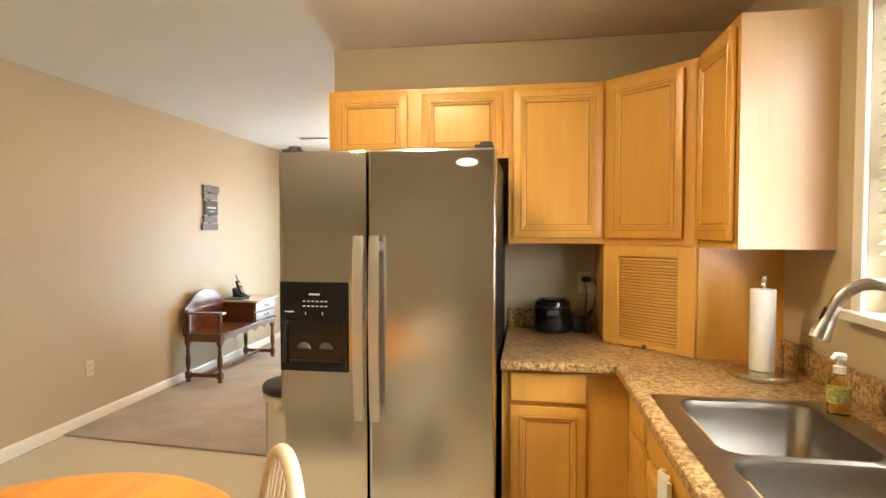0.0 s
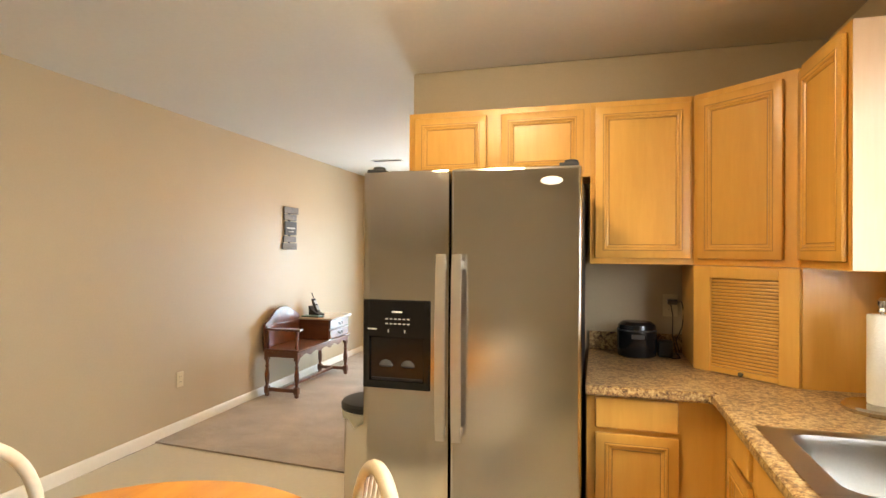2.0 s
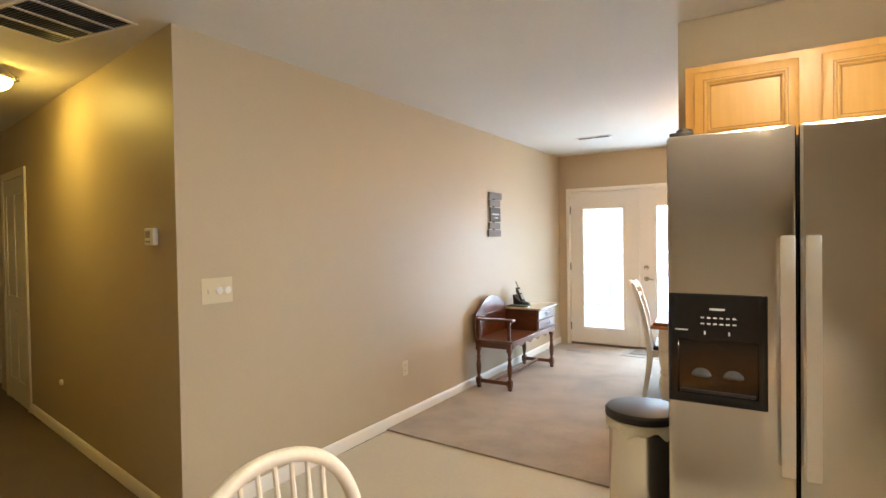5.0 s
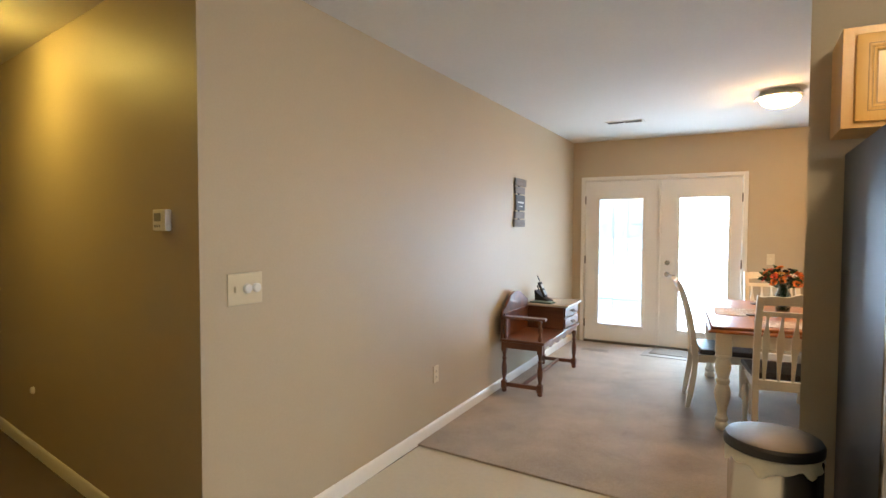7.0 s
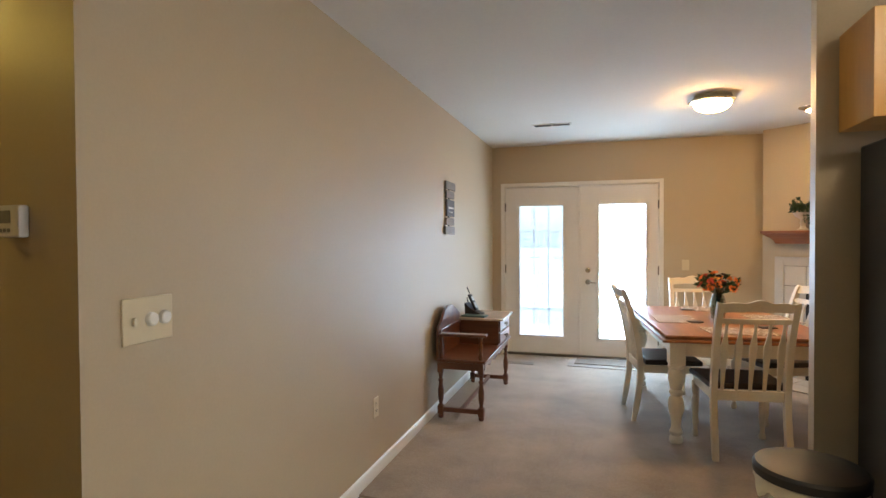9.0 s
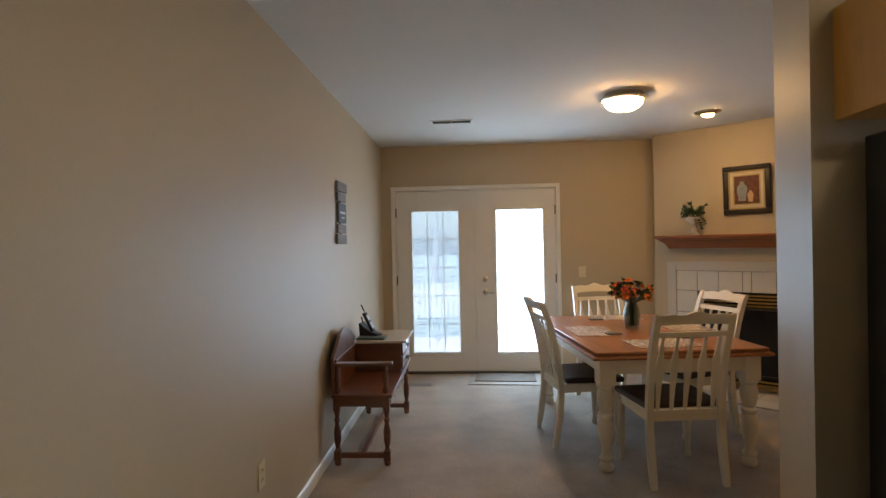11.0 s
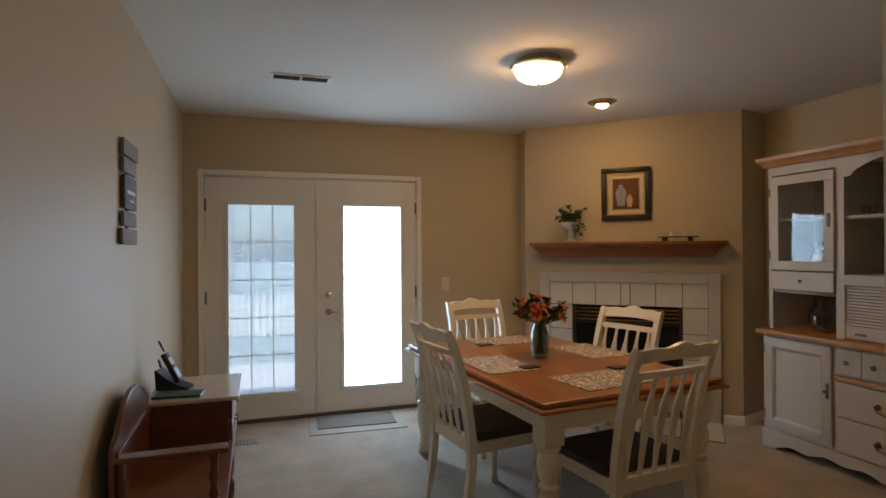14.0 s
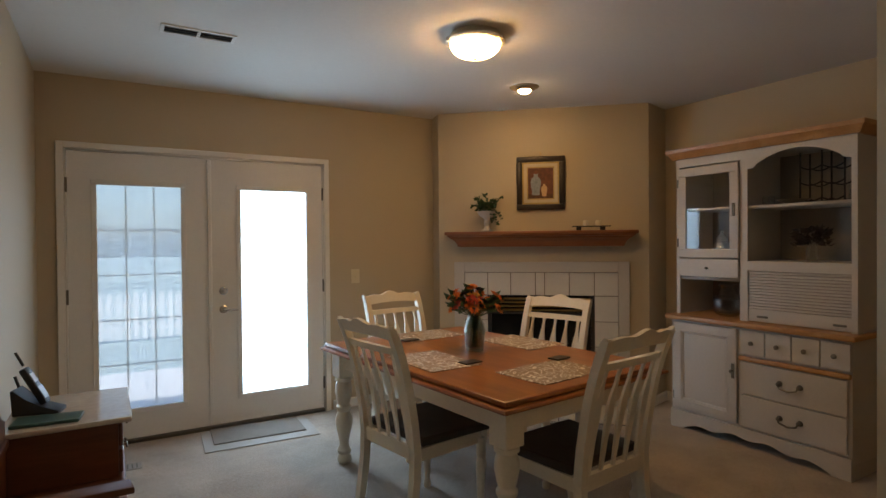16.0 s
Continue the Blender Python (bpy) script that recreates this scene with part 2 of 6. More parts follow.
ALMOND = surface("almond_plastic", (0.66, 0.58, 0.41), 0.3, vary=0.02)
WHITEPLASTIC = surface("white_plastic", (0.78, 0.77, 0.74), 0.3, vary=0.02)
PAPER = surface("white_paper_towel", (0.82, 0.80, 0.77), 0.9, vary=0.04, scale=8, fine=120, bump=0.4, bump_scale=160)
GRANITE = granite("speckled_brown_laminate")
TILE = surface("glazed_white_tile", (0.62, 0.60, 0.56), 0.22, vary=0.05, scale=5, fine=40, spread=0.5)
HEARTHTILE = surface("cream_floor_tile", (0.58, 0.53, 0.44), 0.35, vary=0.06, scale=5, fine=40, spread=0.5)
GROUT = surface("dark_grout", (0.16, 0.14, 0.12), 0.9, vary=0.1)
LEATHER = surface("dark_brown_leather", (0.032, 0.020, 0.014), 0.38, vary=0.15, scale=9, fine=120, bump=0.2, bump_scale=240)
PLACEMAT = scroll_cloth("taupe_scroll_placemat")
MARBLE = surface("pale_stone_top", (0.58, 0.52, 0.46), 0.18, vary=0.12, scale=6, fine=30, coat=0.3)
GREYWOOD = surface("weathered_grey_wood", (0.22, 0.21, 0.205), 0.8, vary=0.25, scale=4, fine=60, stretch=(1, 1, 8), bump=0.3, bump_scale=80)
SLATE = surface("dark_grey_painted_wood", (0.10, 0.105, 0.115), 0.7, vary=0.2, scale=4, fine=60)
DARKFRAME = surface("dark_carved_frame", (0.022, 0.014, 0.010), 0.35, vary=0.2, scale=12, fine=80, bump=0.3, bump_scale=90)
GOLDFRAME = surface("gold_inner_frame", (0.50, 0.37, 0.15), 0.4, 0.5, vary=0.15, scale=20, fine=90)
LINEN = surface("cream_linen_mount", (0.62, 0.55, 0.42), 0.9, vary=0.06, scale=20, fine=200)
CANVAS = surface("russet_painted_canvas", (0.13, 0.042, 0.020), 0.6, vary=0.5, scale=9, fine=40)
PAINTBLUE = surface("grey_blue_oil_paint", (0.25, 0.29, 0.33), 0.6, vary=0.35, scale=30, fine=90)
PAINTCREAM = surface("cream_oil_paint", (0.55, 0.36, 0.20), 0.6, vary=0.25, scale=30, fine=90)
LEAF = surface("dark_green_leaf", (0.035, 0.075, 0.022), 0.5, vary=0.35, scale=30, fine=80, spread=0.5)
DRYLEAF = surface("dark_dried_flower", (0.035, 0.022, 0.015), 0.7, vary=0.3, scale=30, fine=80)
ORANGE = surface("orange_petal", (0.76, 0.20, 0.025), 0.6, vary=0.3, scale=40, fine=90)
RED = surface("coral_red_petal", (0.62, 0.085, 0.04), 0.6, vary=0.3, scale=40, fine=90)
YELLOW = surface("yellow_petal", (0.70, 0.36, 0.05), 0.6, vary=0.3, scale=40, fine=90)
MATDARK = surface("dark_ribbed_doormat", (0.19, 0.165, 0.14), 0.95, vary=0.15, scale=6, fine=200, bump=0.6, bump_scale=260)
MATLIGHT = surface("pale_grey_rug_edge", (0.36, 0.335, 0.30), 0.95, vary=0.08, scale=6, fine=200, bump=0.4, bump_scale=260)
LINER = surface("crumpled_white_liner", (0.72, 0.68, 0.55), 0.45, vary=0.06, scale=10, fine=80, bump=0.5, bump_scale=40)
PANE = glass("window_glass")
HAZYPANE = hazy_glass("washed_out_window_glass")
CLEARGLASS = thin_glass("clear_glassware", (0.90, 0.91, 0.90))
VASEGLASS = thin_glass("clear_vase_glass", (0.60, 0.68, 0.65))
SOAP = glass("amber_soap", (0.98, 0.78, 0.32), 0.0, 1.36)
DOMEGLOW = glowing("lit_frosted_glass", (1.0, 0.56, 0.20), 34.0)
HALLGLOW = glowing("lit_hall_glass", (1.0, 0.68, 0.14), 17.0)
KITCHENGLOW = glowing("lit_kitchen_glass", (1.0, 0.81, 0.52), 21.0)
BULBGLOW = glowing("lit_reflector_bulb", (1.0, 0.60, 0.23), 125.0)
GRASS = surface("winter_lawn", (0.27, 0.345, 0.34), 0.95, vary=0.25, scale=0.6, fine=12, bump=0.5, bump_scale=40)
CONCRETE = surface("patio_concrete", (0.58, 0.59, 0.60), 0.85, vary=0.1, scale=1.5, fine=40)
FENCEWHITE = surface("white_fence_paint", (0.80, 0.80, 0.80), 0.6, vary=0.04)
BARK = surface("grey_bark", (0.40, 0.39, 0.38), 0.95, vary=0.3, scale=6, fine=60, bump=0.6, bump_scale=40)
# twigs kept pale blue-grey: distance haze is mixed into their colour
BRUSH = surface("haze_paled_brush", (0.50, 0.56, 0.64), 0.95, vary=0.3, scale=3, fine=30)

# ---- mesh helpers ----


def mesh_object(name, bm, mat, smooth=35):
    me = bpy.data.meshes.new(name)
    bmesh.ops.recalc_face_normals(bm, faces=bm.faces)
    # broad flat faces stay flat beside their narrow bevels
    areas = [f.calc_area() for f in bm.faces]
    bm.faces.index_update()
    flat = [f.index for f in bm.faces if all(areas[f.index] > 6 * areas[g.index] for e in f.edges for g in e.link_faces if g is not f)]
    bm.to_mesh(me)
    bm.free()
    if mat:
        me.materials.append(mat)
    if smooth and not name.startswith("wall_"):
        me.shade_smooth()
        me.set_sharp_from_angle(angle=radians(smooth))
        for i in flat:
            me.polygons[i].use_smooth = False
    return new(name, me)


def part(name, bm, mat, parent, label="", at=None, smooth=35):
    ob = mesh_object(name, bm, mat, smooth)
    ob.parent = parent
    if at is not None:
        ob.matrix_basis = at
    return tagged(ob, label)


def thing(name, label, category, at=None, group="", kind=""):
    ob = new(name)
    ob.empty_display_size = 0.1
    if at is not None:
        ob.matrix_basis = at
    return tagged(ob, label, category, group, kind)


def structure(name, bm, mat, label, category, at=None, smooth=35):
    ob = mesh_object(name, bm, mat, smooth)
    if at is not None:
        ob.matrix_basis = at
    return tagged(ob, label, category, "", "structure")


def B():
    return bmesh.new()


def box(bm, x0, x1, y0, y1, z0, z1, bevel=0.0, m=None):
    """A box, its edges rounded by bevel."""
    r = bmesh.ops.create_cube(bm, size=1)
    mt = Matrix.Translation(((x0 + x1) / 2, (y0 + y1) / 2, (z0 + z1) / 2)) @ Matrix.Diagonal((abs(x1 - x0), abs(y1 - y0), abs(z1 - z0), 1))
    bmesh.ops.transform(bm, matrix=(m @ mt) if m else mt, verts=r["verts"])
    if bevel:
        edges = list({e for v in r["verts"] for e in v.link_edges})
        bmesh.ops.bevel(bm, geom=edges, offset=bevel, segments=2, affect="EDGES", profile=0.5)
    return bm


def bx(*a, **k):
    return box(B(), *a, **k)


def lathe(bm, prof, seg=20, m=None):
    """A turned shape: prof lists (radius, z) upwards."""
    rings = []
    for r, z in prof:
        ring = []
        for i in range(seg):
            a = 2 * math.pi * i / seg
            p = Vector((r * math.cos(a), r * math.sin(a), z))
            ring.append(bm.verts.new(m @ p if m else p))
        rings.append(ring)
    for a, b in zip(rings, rings[1:]):
        for i in range(seg):
            j = (i + 1) % seg
            bm.faces.new((a[i], a[j], b[j], b[i]))
    bm.faces.new(rings[0][::-1])
    bm.faces.new(rings[-1])
    return bm


def plate(bm, xs, ys, inside, z0, z1):
    """One flat piece made of the cells between xs and ys whose middles are inside."""
    cells = {(i, j) for i in range(len(xs) - 1) for j in range(len(ys) - 1) if inside((xs[i] + xs[i + 1]) / 2, (ys[j] + ys[j + 1]) / 2)}
    made = {}

    def at(i, j, z):
        if (i, j, z) not in made:
            made[i, j, z] = bm.verts.new((xs[i], ys[j], z))
        return made[i, j, z]
    for i, j in cells:
        for z in (z0, z1):
            bm.faces.new((at(i, j, z), at(i + 1, j, z), at(i + 1, j + 1, z), at(i, j + 1, z)))
        for (di, dj), (a, b) in (((-1, 0), ((0, 0), (0, 1))), ((1, 0), ((1, 0), (1, 1))), ((0, -1), ((0, 0), (1, 0))), ((0, 1), ((0, 1), (1, 1)))):
            if (i + di, j + dj) not in cells:
                bm.faces.new((at(i + a[0], j + a[1], z0), at(i + b[0], j + b[1], z0), at(i + b[0], j + b[1], z1), at(i + a[0], j + a[1], z1)))
    return bm


def hoop_lathe(bm, prof, seg=36, m=None):
    """A turned ring with a closed section."""
    rings = []
    for r, z in prof:
        ps = [Vector((r * math.cos(2 * math.pi * i / seg), r * math.sin(2 * math.pi * i / seg), z)) for i in range(seg)]
        rings.append([bm.verts.new(m @ p if m else p) for p in ps])
    for a, b in zip(rings, rings[1:] + rings[:1]):
        for i in range(seg):
            j = (i + 1) % seg
            bm.faces.new((a[i], a[j], b[j], b[i]))
    return bm


def tube(bm, pts, r, seg=8, closed=False):
    """A round bar along points; r is one radius or one for each point."""
    pts = [Vector(p) for p in pts]
    n = len(pts)
    rs = r if isinstance(r, (list, tuple)) else [r] * n
    up = Vector((0.0, 0.0, 1.0))
    rings = []
    side = None
    for i, p in enumerate(pts):
        if closed:
            d = pts[(i + 1) % n] - pts[i - 1]
        else:
            d = pts[min(i + 1, n - 1)] - pts[max(i - 1, 0)]
        d.normalize()
        if side is None:
            side = d.cross(up if abs(d.z) < 0.9 else Vector((1, 0, 0))).normalized()
        else:
            side = (side - d * side.dot(d)).normalized()
        o = d.cross(side)
        rings.append([bm.verts.new(p + (side * math.cos(2 * math.pi * k / seg) + o * math.sin(2 * math.pi * k / seg)) * rs[i]) for k in range(seg)])
    pairs = list(zip(rings, rings[1:])) + ([(rings[-1], rings[0])] if closed else [])
    for a, b in pairs:
        for k in range(seg):
            j = (k + 1) % seg
            bm.faces.new((a[k], a[j], b[j], b[k]))
    if not closed:
        bm.faces.new(rings[0][::-1])
        bm.faces.new(rings[-1])
    return bm


def prism(bm, pts, lo, hi, axis="z", bevel=0.0):
    """A flat outline pushed from lo to hi along an axis. The outline is in (x, y), (x, z) or (y, z)."""
    def place(a, b, c):
        return {"z": (a, b, c), "y": (a, c, b), "x": (c, a, b)}[axis]
    low = [bm.verts.new(place(a, b, lo)) for a, b in pts]
    high = [bm.verts.new(place(a, b, hi)) for a, b in pts]
    fs = [bm.faces.new(low[::-1]), bm.faces.new(high)]
    n = len(pts)
    for i in range(n):
        fs.append(bm.faces.new((low[i], low[(i + 1) % n], high[(i + 1) % n], high[i])))
    if bevel:
        edges = list({e for f in fs[:2] for e in f.edges})
        bmesh.ops.bevel(bm, geom=edges, offset=bevel, segments=2, affect="EDGES", profile=0.5)
    return bm


def sweep(bm, prof, path, closed=False):
    """A moulding: prof (out, z) carried along a flat path of (x, y), out to the right of the way."""
    pts = [Vector((x, y)) for x, y in path]
    n = len(pts)
    rings = []
    for i, p in enumerate(pts):
        d0 = (pts[i] - pts[i - 1]).normalized() if (i or closed) else (pts[1] - pts[0]).normalized()
        d1 = (pts[(i + 1) % n] - pts[i]).normalized() if (i < n - 1 or closed) else d0
        n0, n1 = Vector((d0.y, -d0.x)), Vector((d1.y, -d1.x))
        k = n0 + n1
        k = k / max(0.2, k.dot(n0))
        rings.append([bm.verts.new((p.x + k.x * o, p.y + k.y * o, z)) for o, z in prof])
    pairs = list(zip(rings, rings[1:])) + ([(rings[-1], rings[0])] if closed else [])
    m = len(prof)
    for a, b in pairs:
        for j in range(m):
            bm.faces.new((a[j], b[j], b[(j + 1) % m], a[(j + 1) % m]))
    if not closed:
        bm.faces.new(rings[0])
        bm.faces.new(rings[-1][::-1])
    return bm


def arc(cx, cy, r, a0, a1, n):
    return [(cx + r * math.cos(radians(a0 + (a1 - a0) * i / n)), cy + r * math.sin(radians(a0 + (a1 - a0) * i / n))) for i in range(n + 1)]


# ---- structure ----
H = 2.53                      # ceiling
XL, XC = -4.355, -4.435       # west wall at its hall end and at the door wall
YH, YD = 2.235, 7.80          # hall corner, door wall
PE, PY0, PY1 = -2.26, 3.67, 4.10   # end and faces of the kitchen partition
XK, XR = -0.07, 0.12          # kitchen window wall, dining east wall


def slab(path, thick, z0=0.0, z1=H):
    """A wall along a line: its face lies on the line, its body to the left of the way."""
    bm = B()
    (ax, ay), (bx_, by) = path
    d = Vector((bx_ - ax, by - ay)).normalized()
    o = Vector((-d.y, d.x)) * thick
    prism(bm, [(ax, ay), (bx_, by), (bx_ + o.x, by + o.y), (ax + o.x, ay + o.y)], z0, z1)
    return bm


def wall_x(xs):
    return XL + (XC - XL) * (xs - YH) / (YD - YH)


HALL = Vector((-0.985, 0.16)).normalized()
HX, HY = XL + HALL.x * 4.2, YH + HALL.y * 4.2
bm = B()
prism(bm, [(XL, YH), (XC, YD), (XC, YD + 0.15), (HX, YD + 0.15), (HX, HY)], 0, H)
structure("wall_west", bm, WALL, "long tan painted wall beside the dining area", "wall")

# door wall with its opening
DX0, DX1, DZ = -4.285, -2.515, 2.045
bm = B()
box(bm, XC, DX0, YD, YD + 0.15, 0, H)
box(bm, DX0, DX1, YD, YD + 0.15, DZ, H)
box(bm, DX1, 0.4, YD, YD + 0.15, 0, H)
structure("wall_north", bm, WALL, "tan painted wall around the french doors", "wall")
FA, FB = Vector((-1.53, 7.60)), Vector((-0.21, 6.43))
FPOSE = pose(FA.x, FA.y, 0, 0, 0, math.degrees(math.atan2(FB.y - FA.y, FB.x - FA.x)))
OX0, OX1, OZ = 0.43, 1.325, 0.935
bm = B()
fe = (FB - FA).normalized()
prism(bm, [(-1.479, YD), tuple(FA), tuple(FA + fe * OX0), tuple(FA + fe * OX0 + Vector((-fe.y, fe.x)) * 0.35), (-0.9, YD)], 0, H)
prism(bm, [tuple(FA + fe * OX1), tuple(FB), (XR, 6.52), (XR, 7.3), tuple(FA + fe * OX1 + Vector((-fe.y, fe.x)) * 0.35)], 0, H)
prism(bm, [tuple(FA + fe * OX0), tuple(FA + fe * OX1), tuple(FA + fe * OX1 + Vector((-fe.y, fe.x)) * 0.35), tuple(FA + fe * OX0 + Vector((-fe.y, fe.x)) * 0.35)], OZ, H)
structure("wall_chimney", bm, WALL, "tan corner chimney breast set at an angle", "wall")
structure("wall_east", slab([(XR, YD), (XR, PY1)], 0.12), WALL, "tan wall behind the white hutch", "wall")
bm = B()
prism(bm, [(PE, PY0), (XR + 0.12, PY0), (XR + 0.12, PY1), (PE + 0.110, PY1)], 0, H, bevel=0.012)
structure("wall_partition", bm, WALL, "tan partition wall between kitchen and dining area", "wall")
# kitchen window wall
WY0, WY1, WZ0, WZ1 = 1.08, 2.40, 1.20, 2.22
bm = B()
box(bm, XK, XK + 0.15, WY1, PY0, 0, H)
box(bm, XK, XK + 0.15, -1.6, WY0, 0, H)
box(bm, XK, XK + 0.15, WY0, WY1, 0, WZ0)
box(bm, XK, XK + 0.15, WY0, WY1, WZ1, H)
structure("wall_kitchen_east", bm, WALL, "tan wall with the window over the sink", "wall")
# unseen closing wall, set this near to brighten what the refrigerator reflects
structure("wall_south", bx(-4.5, 0.1, -1.75, -1.6, 0, H), WALL, "unseen plain tan closing wall", "wall")
structure("wall_kitchen_west", bx(-4.5, XL, -1.6, 0.95, 0, H), WALL, "unseen plain tan closing wall", "wall")
structure("wall_hall_south", bx(-8.8, -4.5, 0.85, 0.95, 0, H), WALL, "plain tan hall wall", "wall")
structure("wall_hall_end", bx(-8.9, -8.78, 0.95, 3.4, 0, H), WALL, "unseen plain tan closing wall at the hall's end", "wall")
bm = B()
box(bm, -8.9, 0.4, -1.75, 8.0, H, H + 0.15)
structure("ceiling", bm, CEILING, "off-white stippled ceiling", "ceiling")
# floors: carpet with a slightly slanting edge against the vinyl
bm = B()
prism(bm, [(XL, YH), (XL, 3.90), (PE, 3.74), (0.05, 3.74), (0.05, -1.7), (XL, -1.7)], -0.10, 0.0)
structure("floor_kitchen", bm, VINYL, "pale cream sheet vinyl kitchen floor", "floor")
bm = B()
prism(bm, [(-4.6, 3.905), (PE, 3.745), (0.3, 3.745), (0.3, YD + 0.1), (-4.6, YD + 0.1)], -0.10, 0.012, bevel=0.004)
structure("floor_dining", bm, CARPET, "worn beige carpet in the dining area", "floor")
bm = B()
prism(bm, [(XL, 0.9), (XL, YH), (HX, HY + 0.3), (-8.9, HY + 0.3), (-8.9, 0.9)], -0.10, 0.008)
structure("floor_hall", bm, HALLCARPET, "brown hall carpet", "floor")

BASE = [(0, 0.0), (0.014, 0.0), (0.014, 0.066), (0.009, 0.078), (0.004, 0.086), (0, 0.088)]


def baseboard(path, label="white painted baseboard"):
    bm = B()
    sweep(bm, BASE, path)
    return structure("baseboard", bm, TRIM, label, "baseboard")


baseboard([(XL, YH), (XC, YD)])
baseboard([(XL + HALL.x * 2.95, YH + HALL.y * 2.95), (XL, YH)])
baseboard([(DX1 + 0.065, YD), (-1.479, YD), tuple(FA), tuple(FA + fe * 0.135)])
baseboard([tuple(FA + fe * 1.62), tuple(FB), (XR, 6.52), (XR, 6.2)])
baseboard([(PE + 0.110, PY1), (PE, PY0), (-2.16, PY0)])

# ---- kitchen ----


def recess(bm, x0, x1, z0, z1, depth):
    """Sinks a rectangle of the front (the face towards -y) into a block."""
    for co, no in (((x0, 0, 0), (1, 0, 0)), ((x1, 0, 0), (1, 0, 0)), ((0, 0, z0), (0, 0, 1)), ((0, 0, z1), (0, 0, 1))):
        bmesh.ops.bisect_plane(bm, geom=bm.verts[:] + bm.edges[:] + bm.faces[:], plane_co=co, plane_no=no)
    bm.normal_update()
    fs = [f for f in bm.faces if f.normal.y < -0.9 and x0 < f.calc_center_median().x < x1 and z0 < f.calc_center_median().z < z1]
    r = bmesh.ops.extrude_face_region(bm, geom=fs)
    vs = [v for v in r["geom"] if isinstance(v, bmesh.types.BMVert)]
    bmesh.ops.translate(bm, vec=(0, depth, 0), verts=vs)
    bmesh.ops.delete(bm, geom=fs, context="FACES")
    return bm


def loops(b, x0, x1, z0, z1, profile):
    """Mitred moulding round a rectangle; the profile gives (inset, y)."""
    rows = [[b.verts.new((px, y, pz)) for px, pz in ((x0 + i, z0 + i), (x1 - i, z0 + i), (x1 - i, z1 - i), (x0 + i, z1 - i))] for i, y in profile]
    for p, q in zip(rows, rows[1:]):
        for k in range(4):
            b.faces.new((p[k], p[(k + 1) % 4], q[(k + 1) % 4], q[k]))
    return b


def panel_door(owner, name, x0, x1, z0, z1, frame_w=0.046, mat=None, bead_mat=None, y=0.0):
    """A framed cabinet front with a routed moulding round a sunk flat panel, towards -y."""
    mat, bead_mat = mat or MAPLE, bead_mat or MAPLEDARK
    bm = bx(x0, x1, y - 0.022, y - 0.003, z0, z1, 0.005)
    f = frame_w
    recess(bm, x0 + f, x1 - f, z0 + f, z1 - f, 0.011)
    d = part(name, bm, mat, owner)
    mould = loops(B(), x0 + f, x1 - f, z0 + f, z1 - f, [(v, y + w) for v, w in (
        (-0.007, -0.0222), (-0.005, -0.0245), (0.000, -0.0250), (0.004, -0.0225), (0.006, -0.0190), (0.010, -0.0195), (0.014, -0.0180), (0.018, -0.0130), (0.019, -0.0108))])
    part("moulding", mould, mat, d, smooth=25)
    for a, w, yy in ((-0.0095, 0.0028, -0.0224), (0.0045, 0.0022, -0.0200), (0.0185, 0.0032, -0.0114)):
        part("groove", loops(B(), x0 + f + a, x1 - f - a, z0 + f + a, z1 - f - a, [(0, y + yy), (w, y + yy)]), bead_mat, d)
    return d


def drawer_front(owner, x0, x1, z0, z1, y=0.0):
    bm = bx(x0, x1, y - 0.020, y - 0.001, z0, z1, 0.007)
    return part("drawer", bm, MAPLE, owner)


def cabinet(label, at, width, depth, z0, z1, doors=(), drawers=(), group="kitchen cabinets", kick=False):
    c = thing("kitchen_cabinet", label, "cabinet", at, group)
    part("body", bx(0, width, 0, depth, z0, z1, 0.002), MAPLE, c)
    for d in doors:
        panel_door(c, "door", *d)
    for d in drawers:
        drawer_front(c, *d)
    if kick:
        part("toe_kick", bx(0.0, width, 0.06, depth, 0.0, z0), BLACK, c)
    return c


# refrigerator
LEVERGREY = surface("smoky_grey_plastic", (0.075, 0.075, 0.075), 0.16, vary=0.1)
fr = thing("refrigerator", "tall stainless steel side-by-side refrigerator with black sides", "refrigerator", pose(-1.691, 2.667, 0))
part("body", bx(-0.447, 0.447, 0.085, 0.93, 0.03, 1.762, 0.008), FRIDGESIDE, fr, "black textured sides")
part("base_grille", bx(-0.44, 0.44, 0.03, 0.084, 0.02, 0.095), BLACK, fr)
bm = bx(-0.452, -0.072, 0.0, 0.078, 0.10, 1.785, 0.012)
recess(bm, -0.418, -0.176, 0.905, 1.09, 0.062)
freezer = part("freezer_door", bm, STEEL, fr, "stainless freezer door with dispenser")
right = part("fridge_door", bx(-0.066, 0.452, 0.0, 0.078, 0.10, 1.785, 0.012), STEEL, fr)
bm = bx(-0.447, -0.150, -0.008, 0.0, 0.872, 1.244, 0.004)
recess(bm, -0.418, -0.176, 0.905, 1.09, 0.0075)
part("dispenser_panel", bm, BLACKGLOSS, freezer, "gloss black dispenser panel")
b = B()
box(b, -0.4175, -0.1765, 0.058, 0.0615, 0.905, 1.09)
box(b, -0.4175, -0.4145, -0.006, 0.058, 0.905, 1.09)
box(b, -0.1795, -0.1765, -0.006, 0.058, 0.905, 1.09)
box(b, -0.4145, -0.1795, -0.006, 0.058, 1.086, 1.09)
part("dispenser_recess", b, BLACKGLOSS, freezer)
